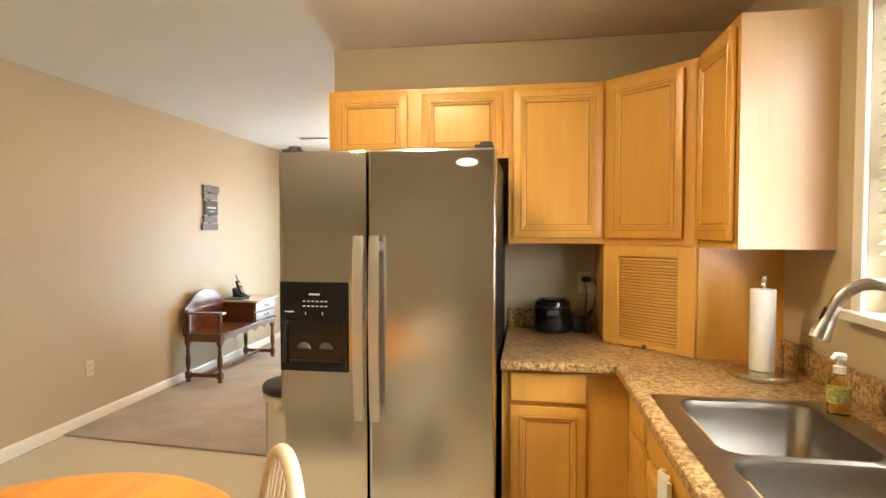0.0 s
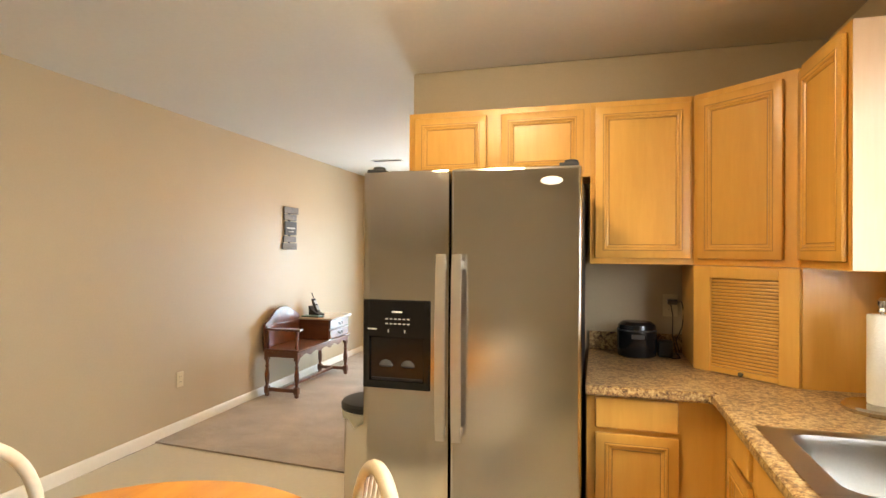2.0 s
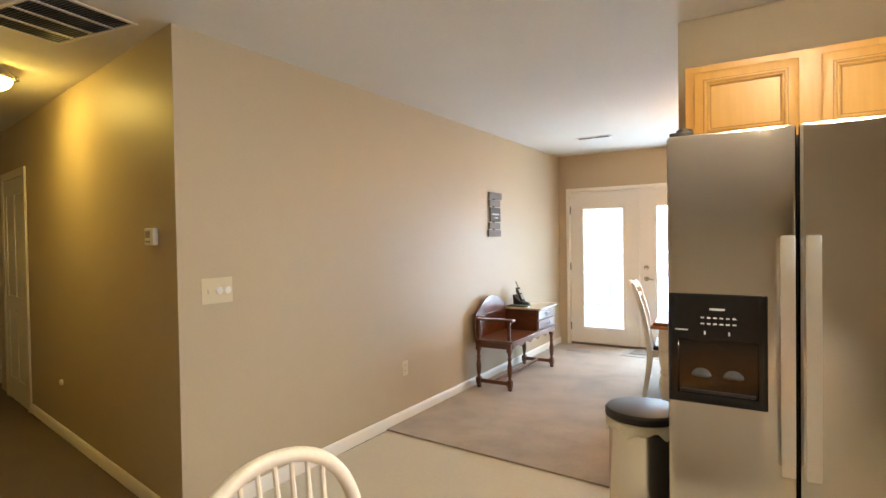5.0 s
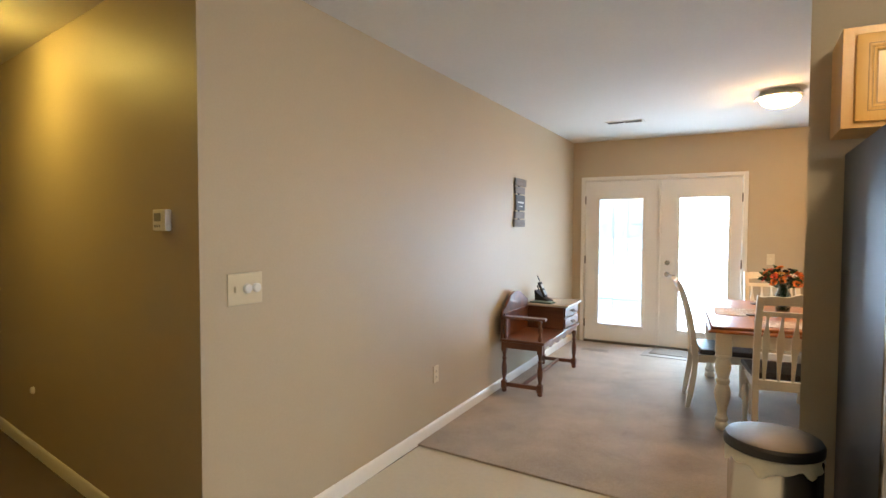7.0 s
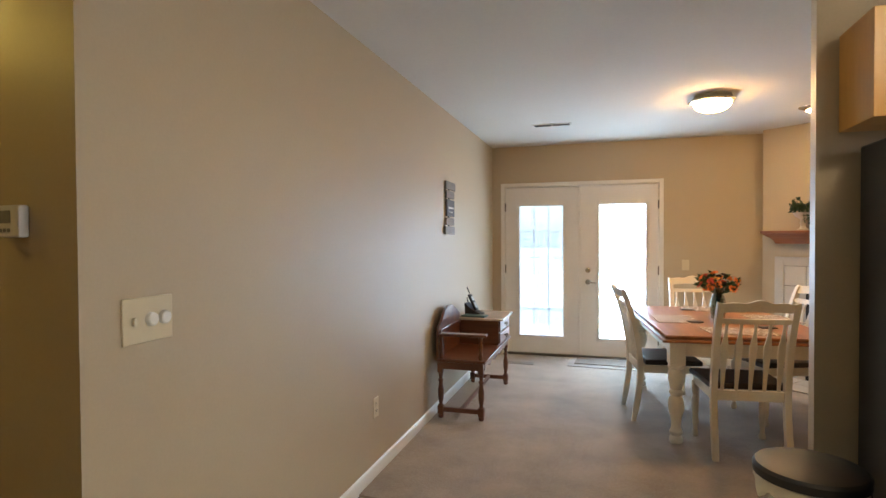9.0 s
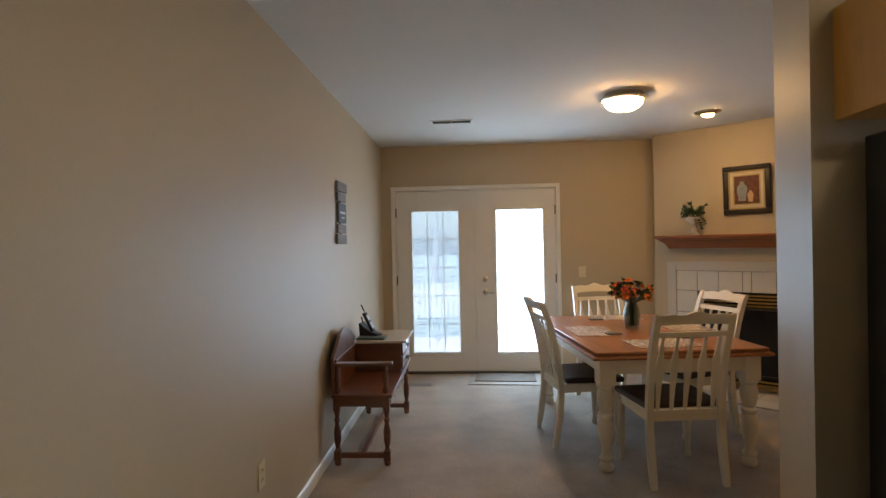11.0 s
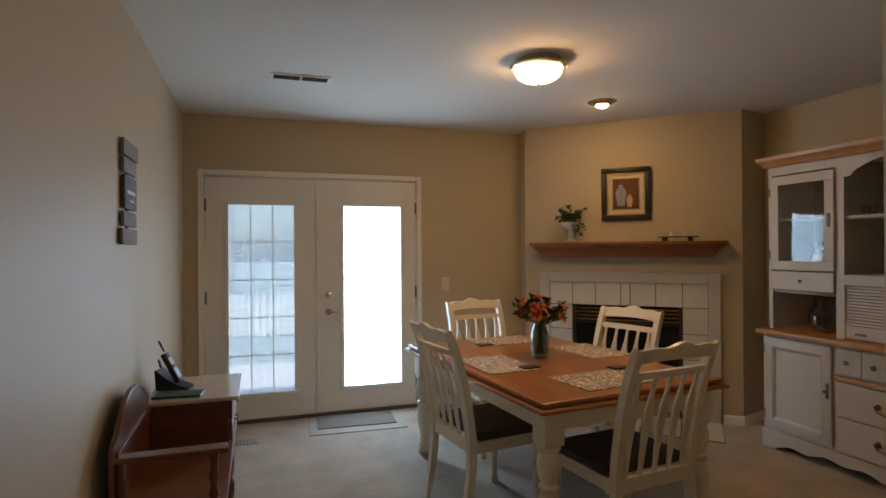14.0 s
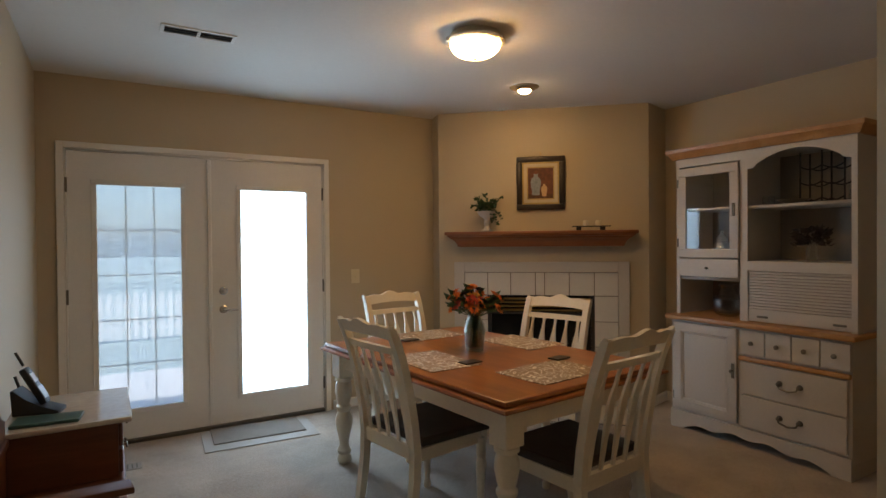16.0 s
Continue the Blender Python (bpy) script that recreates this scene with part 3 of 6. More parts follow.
for px in (-0.345, -0.248):
    b = lathe(B(), [(0.020, -0.050), (0.033, -0.044), (0.036, -0.020), (0.031, 0.020), (0.022, 0.062), (0.018, 0.075)], 20, pose(px, 0.022, 1.005, -26) @ Matrix.Diagonal((1, 0.42, 1, 1)))
    part("dispenser_lever", b, LEVERGREY, freezer, "smoky grey dispenser lever")
b = bx(-0.410, -0.184, -0.004, 0.05, 0.906, 0.918, 0.003)
part("drip_tray", b, BLACK, freezer)
b = B()
for i in range(9):
    box(b, -0.40 + i * 0.024, -0.392 + i * 0.024, 0.0, 0.048, 0.918, 0.922)
part("drip_grille", b, GREYPLASTIC, freezer)
marks = [(-0.318, -0.272, 1.190, 1.197), (-0.425, -0.385, 1.118, 1.123), (-0.335, -0.330, 1.108, 1.120), (-0.262, -0.257, 1.108, 1.120)]
marks += [(-0.345 + i * 0.019, -0.334 + i * 0.019, 1.142 + j * 0.020, 1.147 + j * 0.020) for i in range(6) for j in range(2)]
for x0, x1, z0, z1 in marks:
    part("control_mark", bx(x0, x1, -0.0095, -0.0082, z0, z1), PRINT, freezer)
for px in (-0.095, -0.029):
    b = B()
    n = 12
    w = 0.0195
    pts = [(-0.052 - 0.014 * math.sin(math.pi * i / n), 0.690 + 0.747 * i / n) for i in range(n + 1)]
    outline = [(y, z) for y, z in pts] + [(y + 0.016, z) for y, z in reversed(pts)]
    prism(b, outline, px - w, px + w, "x", 0.005)
    box(b, px - 0.012, px + 0.012, -0.050, 0.001, 0.70, 0.735)
    box(b, px - 0.012, px + 0.012, -0.050, 0.001, 1.375, 1.41)
    part("handle", b, SATIN, freezer if px < -0.05 else right, "long bowed satin steel handle")
for px in (-0.40, 0.41):
    b = B()
    box(b, px - 0.045, px + 0.03, 0.02, 0.13, 1.785, 1.798, 0.004)
    lathe(b, [(0.028, 1.798), (0.026, 1.808), (0.018, 1.811)], 16, pose(px, 0.05, 0))
    part("hinge_cap", b, BLACK, fr)
b = lathe(B(), [(0.038, 0), (0.038, 0.002), (0.034, 0.004)], 24, pose(0.338, 0.0, 1.726, 90) @ Matrix.Diagonal((1.15, 0.45, 1, 1)))
part("badge", b, WHITEPLASTIC, right, "oval silver-white badge")

# wall cabinets
CF = 3.37
CT = 2.203
cabinet("honey maple wall cabinet with two doors over the refrigerator", pose(-2.183, CF, 0), 0.966, PY0 - CF, 1.83, CT,
        doors=[(0.04, 0.437, 1.85, 2.17), (0.514, 0.935, 1.85, 2.17)])
cabinet("tall honey maple wall cabinet with one door", pose(-1.217, CF, 0), 0.482, PY0 - CF, 1.39, CT, doors=[(0.025, 0.466, 1.42, 2.172)])
DL = Vector((-0.735, 3.366))
DR = Vector((-0.392, 3.045))
dg = math.degrees(math.atan2(DR.y - DL.y, DR.x - DL.x))
dw = (DR - DL).length
c = thing("kitchen_cabinet", "angled honey maple corner wall cabinet with one door", "cabinet", pose(DL.x, DL.y, 0, 0, 0, dg), "kitchen cabinets")
inv = pose(DL.x, DL.y, 0, 0, 0, dg).inverted()
pts = [DL, DR, Vector((XK, 3.045)), Vector((XK, PY0)), Vector((-0.735, PY0))]
part("body", prism(B(), [tuple((inv @ Vector((p.x, p.y, 0)))[:2]) for p in pts], 1.39, CT), MAPLE, c)
panel_door(c, "door", 0.030, dw - 0.055, 1.42, 2.172)
c = cabinet("honey maple wall cabinet beside the window, end panel coloured as lit", pose(-0.385, 3.045, 0, 0, 0, -90), 0.465, 0.315, 1.39, CT + 0.01,
            doors=[(0.025, 0.440, 1.42, 2.180)])
# paler wood here carries the brightness that falls from the window
part("end_panel", bx(0.466, 0.470, 0.0, 0.315, 1.392, CT + 0.008), MAPLELIT, c, "maple end panel with window light in its colour")

# appliance garage under the corner cabinet
GL, GR = Vector((-0.745, 3.27)), Vector((-0.405, 2.958))
gg = math.degrees(math.atan2(GR.y - GL.y, GR.x - GL.x))
gw = (GR - GL).length
g = thing("appliance_garage", "maple corner appliance garage with a closed slatted tambour door", "cabinet", pose(GL.x, GL.y, 0, 0, 0, gg))
inv = pose(GL.x, GL.y, 0, 0, 0, gg).inverted()
pts = [GL, GR, Vector((XK, 2.958)), Vector((XK, PY0)), Vector((-0.745, PY0))]
pl = [tuple((inv @ Vector((p.x, p.y, 0)))[:2]) for p in pts]
part("body", prism(B(), pl, 0.916, 1.388), MAPLE, g)
SX0, SX1 = 0.085, gw - 0.085
for z0, z1, x0, x1 in ((0.917, 1.386, 0.004, SX0 - 0.002), (0.917, 1.386, SX1 + 0.002, gw - 0.004), (1.337, 1.386, SX0 - 0.002, SX1 + 0.002)):
    part("face_frame", bx(x0, x1, -0.018, -0.001, z0, z1, 0.002), MAPLE, g)
for i in range(27):
    z = 0.945 + i * 0.0144
    part("slat", bx(SX0, SX1, -0.012, -0.003, z, z + 0.0098, 0.003), MAPLE, g)
part("door_rail", bx(SX0, SX1, -0.015, -0.002, 0.919, 0.943, 0.003), MAPLE, g)
# dark sheet painted in where the gaps between slats lie in shade
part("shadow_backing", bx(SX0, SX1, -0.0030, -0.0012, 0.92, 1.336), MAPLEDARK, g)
part("knob", lathe(B(), [(0.005, 0), (0.006, 0.008), (0.010, 0.012), (0.010, 0.018), (0.004, 0.021)], 14, pose(gw / 2, -0.015, 0.931, 90)), PEWTER, g, "small dark knob")

# worktop with its splashback and the sink's opening
SXa, SXb, SYa, SYb = -0.700, -0.185, 1.545, 2.385
wt = thing("worktop", "speckled brown laminate worktop with rounded front edge", "worktop", kind="")
b = B()
CZ0, CZ1 = 0.875, 0.915
plate(b, [-1.224, -0.742, SXa, SXb, XK], [0.1, SYa, SYb, 2.80, PY0], lambda x, y: (x > -0.742 or y > 2.80) and not (SXa < x < SXb and SYa < y < SYb), CZ0, CZ1)
part("top", b, GRANITE, wt)
b = B()
edge = [(0, CZ0), (0.012, CZ0), (0.020, CZ0 + 0.008), (0.022, CZ0 + 0.020), (0.019, CZ1 - 0.006), (0.012, CZ1 - 0.001), (0, CZ1)]
sweep(b, edge, [(-1.224, 2.80), (-0.765, 2.80), (-0.742, 2.777), (-0.742, 0.1)])
part("front_edge", b, GRANITE, wt)
b = B()
box(b, -1.224, -0.747, PY0 - 0.022, PY0, CZ1, 1.015, 0.004)
part("splashback", b, GRANITE, wt)
b = B()
box(b, XK - 0.022, XK, 0.1, 2.956, CZ1, 1.015, 0.004)
part("splashback", b, GRANITE, wt)

# base cabinets
cabinet("honey maple base cabinet with a drawer over a door", pose(-1.222, 2.842, 0), 0.521, 0.82, 0.10, 0.874,
        doors=[(0.035, 0.350, 0.13, 0.718)], drawers=[(0.035, 0.350, 0.736, 0.862)], kick=True)
cabinet("honey maple sink base cabinet with false drawer and doors", pose(-0.700, 2.842, 0, 0, 0, -90), 0.42, 0.62, 0.10, 0.874,
        doors=[(0.12, 0.40, 0.13, 0.700)], drawers=[(0.12, 0.40, 0.722, 0.862)], kick=True)
cabinet("honey maple sink base cabinet with false drawer and doors", pose(-0.700, 2.420, 0, 0, 0, -90), 0.90, 0.10, 0.10, 0.874,
        doors=[(0.03, 0.44, 0.13, 0.700), (0.46, 0.87, 0.13, 0.700)], drawers=[(0.03, 0.87, 0.722, 0.862)], kick=True)
cabinet("honey maple base cabinet with a drawer over a door", pose(-0.700, 1.518, 0, 0, 0, -90), 1.40, 0.62, 0.10, 0.874,
        doors=[(0.03, 0.45, 0.13, 0.700), (0.48, 0.92, 0.13, 0.700)], drawers=[(0.03, 0.45, 0.722, 0.862), (0.48, 0.92, 0.722, 0.862)], kick=True)
tw = thing("dish_towel", "white cloth hanging on a base cabinet door", "towel", pose(-0.735, 2.06, 0.62))
b = B()
prism(b, [(-0.05 + 0.016 * i, 0.008 * math.sin(i * 1.7)) for i in range(7)] + [(-0.05 + 0.016 * i, 0.012 + 0.008 * math.sin(i * 1.7)) for i in range(6, -1, -1)], -0.2, 0.17)
ob = part("cloth", b, PAPER, tw, at=pose(0, 0, 0, 0, 0, 90))

# double bowl sink
sk = thing("kitchen_sink", "double bowl stainless steel drop-in sink", "sink", pose(0, 0, CZ1))
bowls = [(-0.645, -0.265, 1.985 - 0.075, 2.335), (-0.645, -0.265, 1.59, 1.985 - 0.105)]


def rounded(x0, x1, y0, y1, r, n=5):
    return arc(x1 - r, y1 - r, r, 0, 90, n) + arc(x0 + r, y1 - r, r, 90, 180, n) + arc(x0 + r, y0 + r, r, 180, 270, n) + arc(x1 - r, y0 + r, r, 270, 360, n)


for (x0, x1, y0, y1), (oy0, oy1) in zip(bowls, ((1.895, SYb + 0.012), (SYa - 0.012, 1.895))):
    b = B()
    outer = [(min(max(x, SXa - 0.012), SXb + 0.012), y) for x, y in rounded(SXa - 0.012, SXb + 0.012, oy0, oy1, 0.012)]
    levels = [(outer, 0.002), (rounded(x0 - 0.014, x1 + 0.014, y0 - 0.014, y1 + 0.014, 0.07), 0.008), (rounded(x0, x1, y0, y1, 0.06), 0.004),
              (rounded(x0 + 0.008, x1 - 0.008, y0 + 0.008, y1 - 0.008, 0.055), -0.02), (rounded(x0 + 0.02, x1 - 0.02, y0 + 0.02, y1 - 0.02, 0.05), -0.15),
              (rounded(x0 + 0.06, x1 - 0.06, y0 + 0.06, y1 - 0.06, 0.04), -0.18)]
    rings = [[b.verts.new((x, y, z)) for x, y in pts] for pts, z in levels]
    for p, q in zip(rings, rings[1:]):
        for i in range(len(p)):
            j = (i + 1) % len(p)
            b.faces.new((p[i], p[j], q[j], q[i]))
    b.faces.new(rings[-1])
    part("bowl", b, SINKSTEEL, sk, smooth=50)
for x0, x1, y0, y1 in bowls:
    part("drain", lathe(B(), [(0.045, -0.181), (0.045, -0.176), (0.034, -0.177), (0.030, -0.1785)], 20, pose((x0 + x1) / 2, (y0 + y1) / 2, 0)), CHROME, sk)

# pull-down faucet
fc = thing("faucet", "brushed nickel pull-down faucet with black button", "faucet", pose(-0.165, 2.02, CZ1 - 0.016 + 0.004))
part("base", lathe(B(), [(0.030, 0.012), (0.030, 0.022), (0.022, 0.02), (0.020, 0.12), (0.017, 0.13)], 20), CHROME, fc)
sp = [(0, 0, 0.12), (0, 0, 0.25)] + [(-0.082 + 0.082 * math.cos(a), 0.022 * (1 - math.cos(a)), 0.340 + 0.080 * math.sin(a)) for a in [radians(k) for k in range(0, 166, 11)]]
part("spout", tube(B(), sp, 0.0165, 14), CHROME, fc)
e = Vector(sp[-1])
dd = (Vector(sp[-1]) - Vector(sp[-2])).normalized()
turn = dd.to_track_quat("Z", "Y").to_matrix().to_4x4()
part("spray_head", lathe(B(), [(0.0145, -0.01), (0.0165, 0.0), (0.0165, 0.035), (0.019, 0.05), (0.026, 0.088), (0.027, 0.094), (0.022, 0.096)], 20, Matrix.Translation(e) @ turn), CHROME, fc)
part("spray_button", bx(-0.0065, 0.0065, 0.014, 0.021, 0.012, 0.048, 0.003, m=Matrix.Translation(e) @ turn), BLACK, fc, "black rubber button")
part("lever", tube(B(), [(0, 0, 0.09), (0.0, -0.04, 0.10), (0.0, -0.09, 0.125)], [0.011, 0.008, 0.006], 10), CHROME, fc)

# soap bottle
so = thing("soap_bottle", "pump bottle of amber hand soap with a green label", "soap bottle", pose(-0.220, 2.245, CZ1 + 0.005) @ Matrix.Scale(0.88, 4))
part("bottle", lathe(B(), [(0.020, 0.0), (0.032, 0.004), (0.033, 0.02), (0.033, 0.105), (0.028, 0.125), (0.016, 0.135), (0.015, 0.145)], 20, Matrix.Diagonal((1.1, 0.8, 1, 1))), SOAP, so)
part("label", lathe(B(), [(0.0336, 0.045), (0.0336, 0.095)], 20, Matrix.Diagonal((1.1, 0.8, 1, 1))), surface("green_soap_label", (0.42, 0.42, 0.14), 0.5, vary=0.6, scale=60, fine=120), so, "leafy green printed label")
b = lathe(B(), [(0.019, 0.143), (0.019, 0.165), (0.008, 0.167), (0.008, 0.185), (0.019, 0.188), (0.020, 0.204), (0.014, 0.208)], 16)
tube(b, [(0, 0, 0.198), (-0.02, -0.01, 0.198), (-0.036, -0.018, 0.193)], 0.006, 8)
part("pump", b, WHITEPLASTIC, so, "white plastic pump")

# paper towel holder and roll
ph = thing("paper_towel_holder", "brushed steel upright paper towel holder", "towel holder", pose(-0.255, 2.690, CZ1))
part("base", lathe(B(), [(0.108, 0), (0.114, 0.004), (0.114, 0.014), (0.106, 0.022), (0.02, 0.025)], 32), STEEL, ph)
part("rod", lathe(B(), [(0.006, 0.02), (0.006, 0.345)], 10), CHROME, ph)
part("finial", lathe(B(), [(0.007, 0.335), (0.014, 0.338), (0.010, 0.350), (0.014, 0.362), (0.014, 0.374), (0.006, 0.385)], 16), CHROME, ph)
part("side_arm", tube(B(), [(0.074, 0.010, 0.02), (0.074, 0.010, 0.12)], 0.006, 10), CHROME, ph)
pr = thing("paper_towel_roll", "white paper towel roll on its steel holder", "paper towel", pose(-0.255, 2.690, CZ1 + 0.026))
part("roll", lathe(B(), [(0.020, 0.0), (0.041, 0.0), (0.0425, 0.004), (0.0425, 0.296), (0.041, 0.30), (0.020, 0.30)], 36), PAPER, pr)

# small black appliance, outlet and plugs
ap = thing("pod_warmer", "small gloss black round countertop appliance", "appliance", pose(-0.985, 3.49, CZ1))
part("housing", lathe(B(), [(0.075, 0.0), (0.092, 0.008), (0.098, 0.06), (0.097, 0.13), (0.090, 0.165), (0.070, 0.180), (0.0, 0.184)], 28, Matrix.Diagonal((1.0, 0.9, 1, 1))), BLACKGLOSS, ap)
part("lid_band", lathe(B(), [(0.0975, 0.135), (0.0985, 0.138), (0.0975, 0.142)], 28, Matrix.Diagonal((1.0, 0.9, 1, 1))), BLACK, ap)
part("display", bx(-0.03, 0.03, -0.0905, -0.084, 0.10, 0.122, 0.002), DARKGREY, ap)
a2 = thing("can_opener", "small black countertop gadget with trailing cord", "appliance", pose(-0.845, 3.52, CZ1))
part("housing", bx(-0.035, 0.035, -0.03, 0.03, 0.0, 0.085, 0.01), BLACK, a2)
part("cord", tube(B(), [(0.0, -0.03, 0.01), (0.03, -0.07, 0.006), (0.065, -0.05, 0.006), (0.055, 0.02, 0.02), (0.045, 0.09, 0.10), (0.05, 0.117, 0.20), (0.04, 0.122, 0.262)], 0.003, 6), BLACK, a2)


def wall_plate(name, label, at, w=0.075, h=0.118, mat=None, holes=2):
    o = thing(name, label, "outlet", at)
    part("plate", bx(-w / 2, w / 2, -0.006, 0, -h / 2, h / 2, 0.002), mat or ALMOND, o)
    for k in range(holes):
        z = 0.021 if k else -0.021
        part("socket", bx(-0.016, 0.016, -0.0085, -0.0055, z - 0.013, z + 0.013, 0.002), mat or ALMOND, o)
        b = B()
        box(b, -0.008, -0.005, -0.0092, -0.0083, z - 0.004, z + 0.006)
        box(b, 0.005, 0.008, -0.0092, -0.0083, z - 0.004, z + 0.006)
        part("slot", b, BLACK, o)
    return o


wall_plate("power_outlet", "almond wall outlet above the worktop", pose(-0.805, PY0, 1.165))
pg = thing("plug", "black plug in the wall outlet", "plug", pose(-0.800, PY0 - 0.009, 1.186))
b = bx(-0.02, 0.028, -0.035, 0, -0.014, 0.014, 0.004)
tube(b, [(0.02, -0.03, 0), (0.045, -0.045, 0.005), (0.058, -0.035, -0.05), (0.05, -0.03, -0.13), (0.02, -0.04, -0.20), (0.035, -0.05, -0.262)], 0.0032, 6)
part("cord", b, BLACK, pg)

# window over the sink
wn_ = new("window_1")
tagged(wn_, "white framed kitchen window with a bright blind", "window", "", "structure")
b = B()
for a0, a1, c0, c1 in ((WY0 - 0.0, WY0 + 0.045, WZ0, WZ1), (WY1 - 0.045, WY1, WZ0, WZ1), (WY0 + 0.045, WY1 - 0.045, WZ0, WZ0 + 0.045), (WY0 + 0.045, WY1 - 0.045, WZ1 - 0.045, WZ1), (WY0 + 0.045, WY1 - 0.045, 1.69, 1.725)):
    box(b, XK + 0.06, XK + 0.11, a0, a1, c0, c1)
part("window_frame", b, TRIM, wn_)
b = B()
for a0, a1, c0, c1 in ((WY0 - 0.055, WY0, WZ0 - 0.02, WZ1 + 0.055), (WY1, WY1 + 0.055, WZ0 - 0.02, WZ1 + 0.055), (WY0, WY1, WZ1, WZ1 + 0.055)):
    box(b, XK - 0.016, XK, a0, a1, c0, c1, 0.003)
part("casing", b, TRIM, wn_)
part("window_sill", bx(XK - 0.05, XK + 0.06, WY0 - 0.06, WY1 + 0.07, WZ0 - 0.028, WZ0 + 0.002, 0.006), TRIM, wn_)
pn = part("pane", bx(XK + 0.083, XK + 0.087, WY0 + 0.045, WY1 - 0.045, WZ0 + 0.045, WZ1 - 0.045), PANE, wn_)
pn.visible_shadow = False
bl = thing("window_blind", "white slatted window blind half raised", "blind", pose(XK + 0.03, 0, 0))
part("head_rail", bx(-0.02, 0.02, WY0 + 0.01, WY1 - 0.01, WZ1 - 0.05, WZ1 - 0.005), TRIM, bl)
for i in range(24):
    z = WZ1 - 0.075 - i * 0.033
    part("slat", bx(-0.012, 0.012, WY0 + 0.012, WY1 - 0.012, -0.0012, 0.0012), TRIM, bl, at=pose(0, 0, z, 0, -35, 0))

# trash can
tc_ = thing("trash_can", "stainless step trash can with black lid and liner", "trash can", pose(-2.372, 3.335, 0))
part("body", lathe(B(), [(0.155, 0.012), (0.158, 0.03), (0.158, 0.575), (0.150, 0.58)], 40), STEEL, tc_)
part("foot_ring", lathe(B(), [(0.160, 0.0), (0.164, 0.01), (0.162, 0.035), (0.158, 0.037)], 40), BLACK, tc_)
b = B()
n = 64
rings = []
for k, (dr, z) in enumerate(((0.160, 0.590), (0.168, 0.586), (0.170, 0.565), (0.168, 0.545), (0.162, 0.535))):
    ring = []
    for i in range(n):
        a = 2 * math.pi * i / n
        wob = 0.004 * math.sin(9 * a + k) + 0.003 * math.sin(17 * a + 2 * k)
        drop = (0.014 * math.sin(5 * a + 1) + 0.010 * math.sin(11 * a)) * (k > 2)
        ring.append(b.verts.new(((dr + wob) * math.cos(a), (dr + wob) * math.sin(a), z + drop)))
    rings.append(ring)
for p, q in zip(rings, rings[1:]):
    for i in range(n):
        b.faces.new((p[i], p[(i + 1) % n], q[(i + 1) % n], q[i]))
part("liner", b, LINER, tc_, "crumpled white bag edge")
part("lid", lathe(B(), [(0.168, 0.588), (0.175, 0.592), (0.176, 0.618), (0.168, 0.630), (0.140, 0.637), (0.0, 0.640)], 40), BLACK, tc_, "black domed lid")
part("pedal", bx(-0.03, 0.03, -0.205, -0.15, 0.01, 0.028, 0.006), BLACK, tc_)
part("back_column", bx(0.12, 0.168, -0.05, 0.05, 0.04, 0.575, 0.01), BLACK, tc_)

# round breakfast table
rt = thing("breakfast_table", "round golden pine breakfast table with cream pedestal", "table", pose(-2.19, 1.445, 0))
part("tabletop", lathe(B(), [(0.0, 0.722), (0.485, 0.722), (0.500, 0.730), (0.505, 0.738), (0.500, 0.746), (0.488, 0.750), (0.0, 0.7502)], 64), PINE, rt)
part("apron", lathe(B(), [(0.36, 0.655), (0.375, 0.66), (0.375, 0.722), (0.36, 0.722)], 40), CREAM, rt)
part("pedestal", lathe(B(), [(0.06, 0.12), (0.085, 0.16), (0.06, 0.22), (0.05, 0.30), (0.075, 0.42), (0.055, 0.50), (0.07, 0.58), (0.09, 0.655)], 24), CREAM, rt)
for k in range(4):
    a = radians(45 + 90 * k)
    part("foot", tube(B(), [(0.05 * math.cos(a), 0.05 * math.sin(a), 0.19), (0.20 * math.cos(a), 0.20 * math.sin(a), 0.13), (0.36 * math.cos(a), 0.36 * math.sin(a), 0.028)], [0.035, 0.032, 0.026], 10), CREAM, rt)


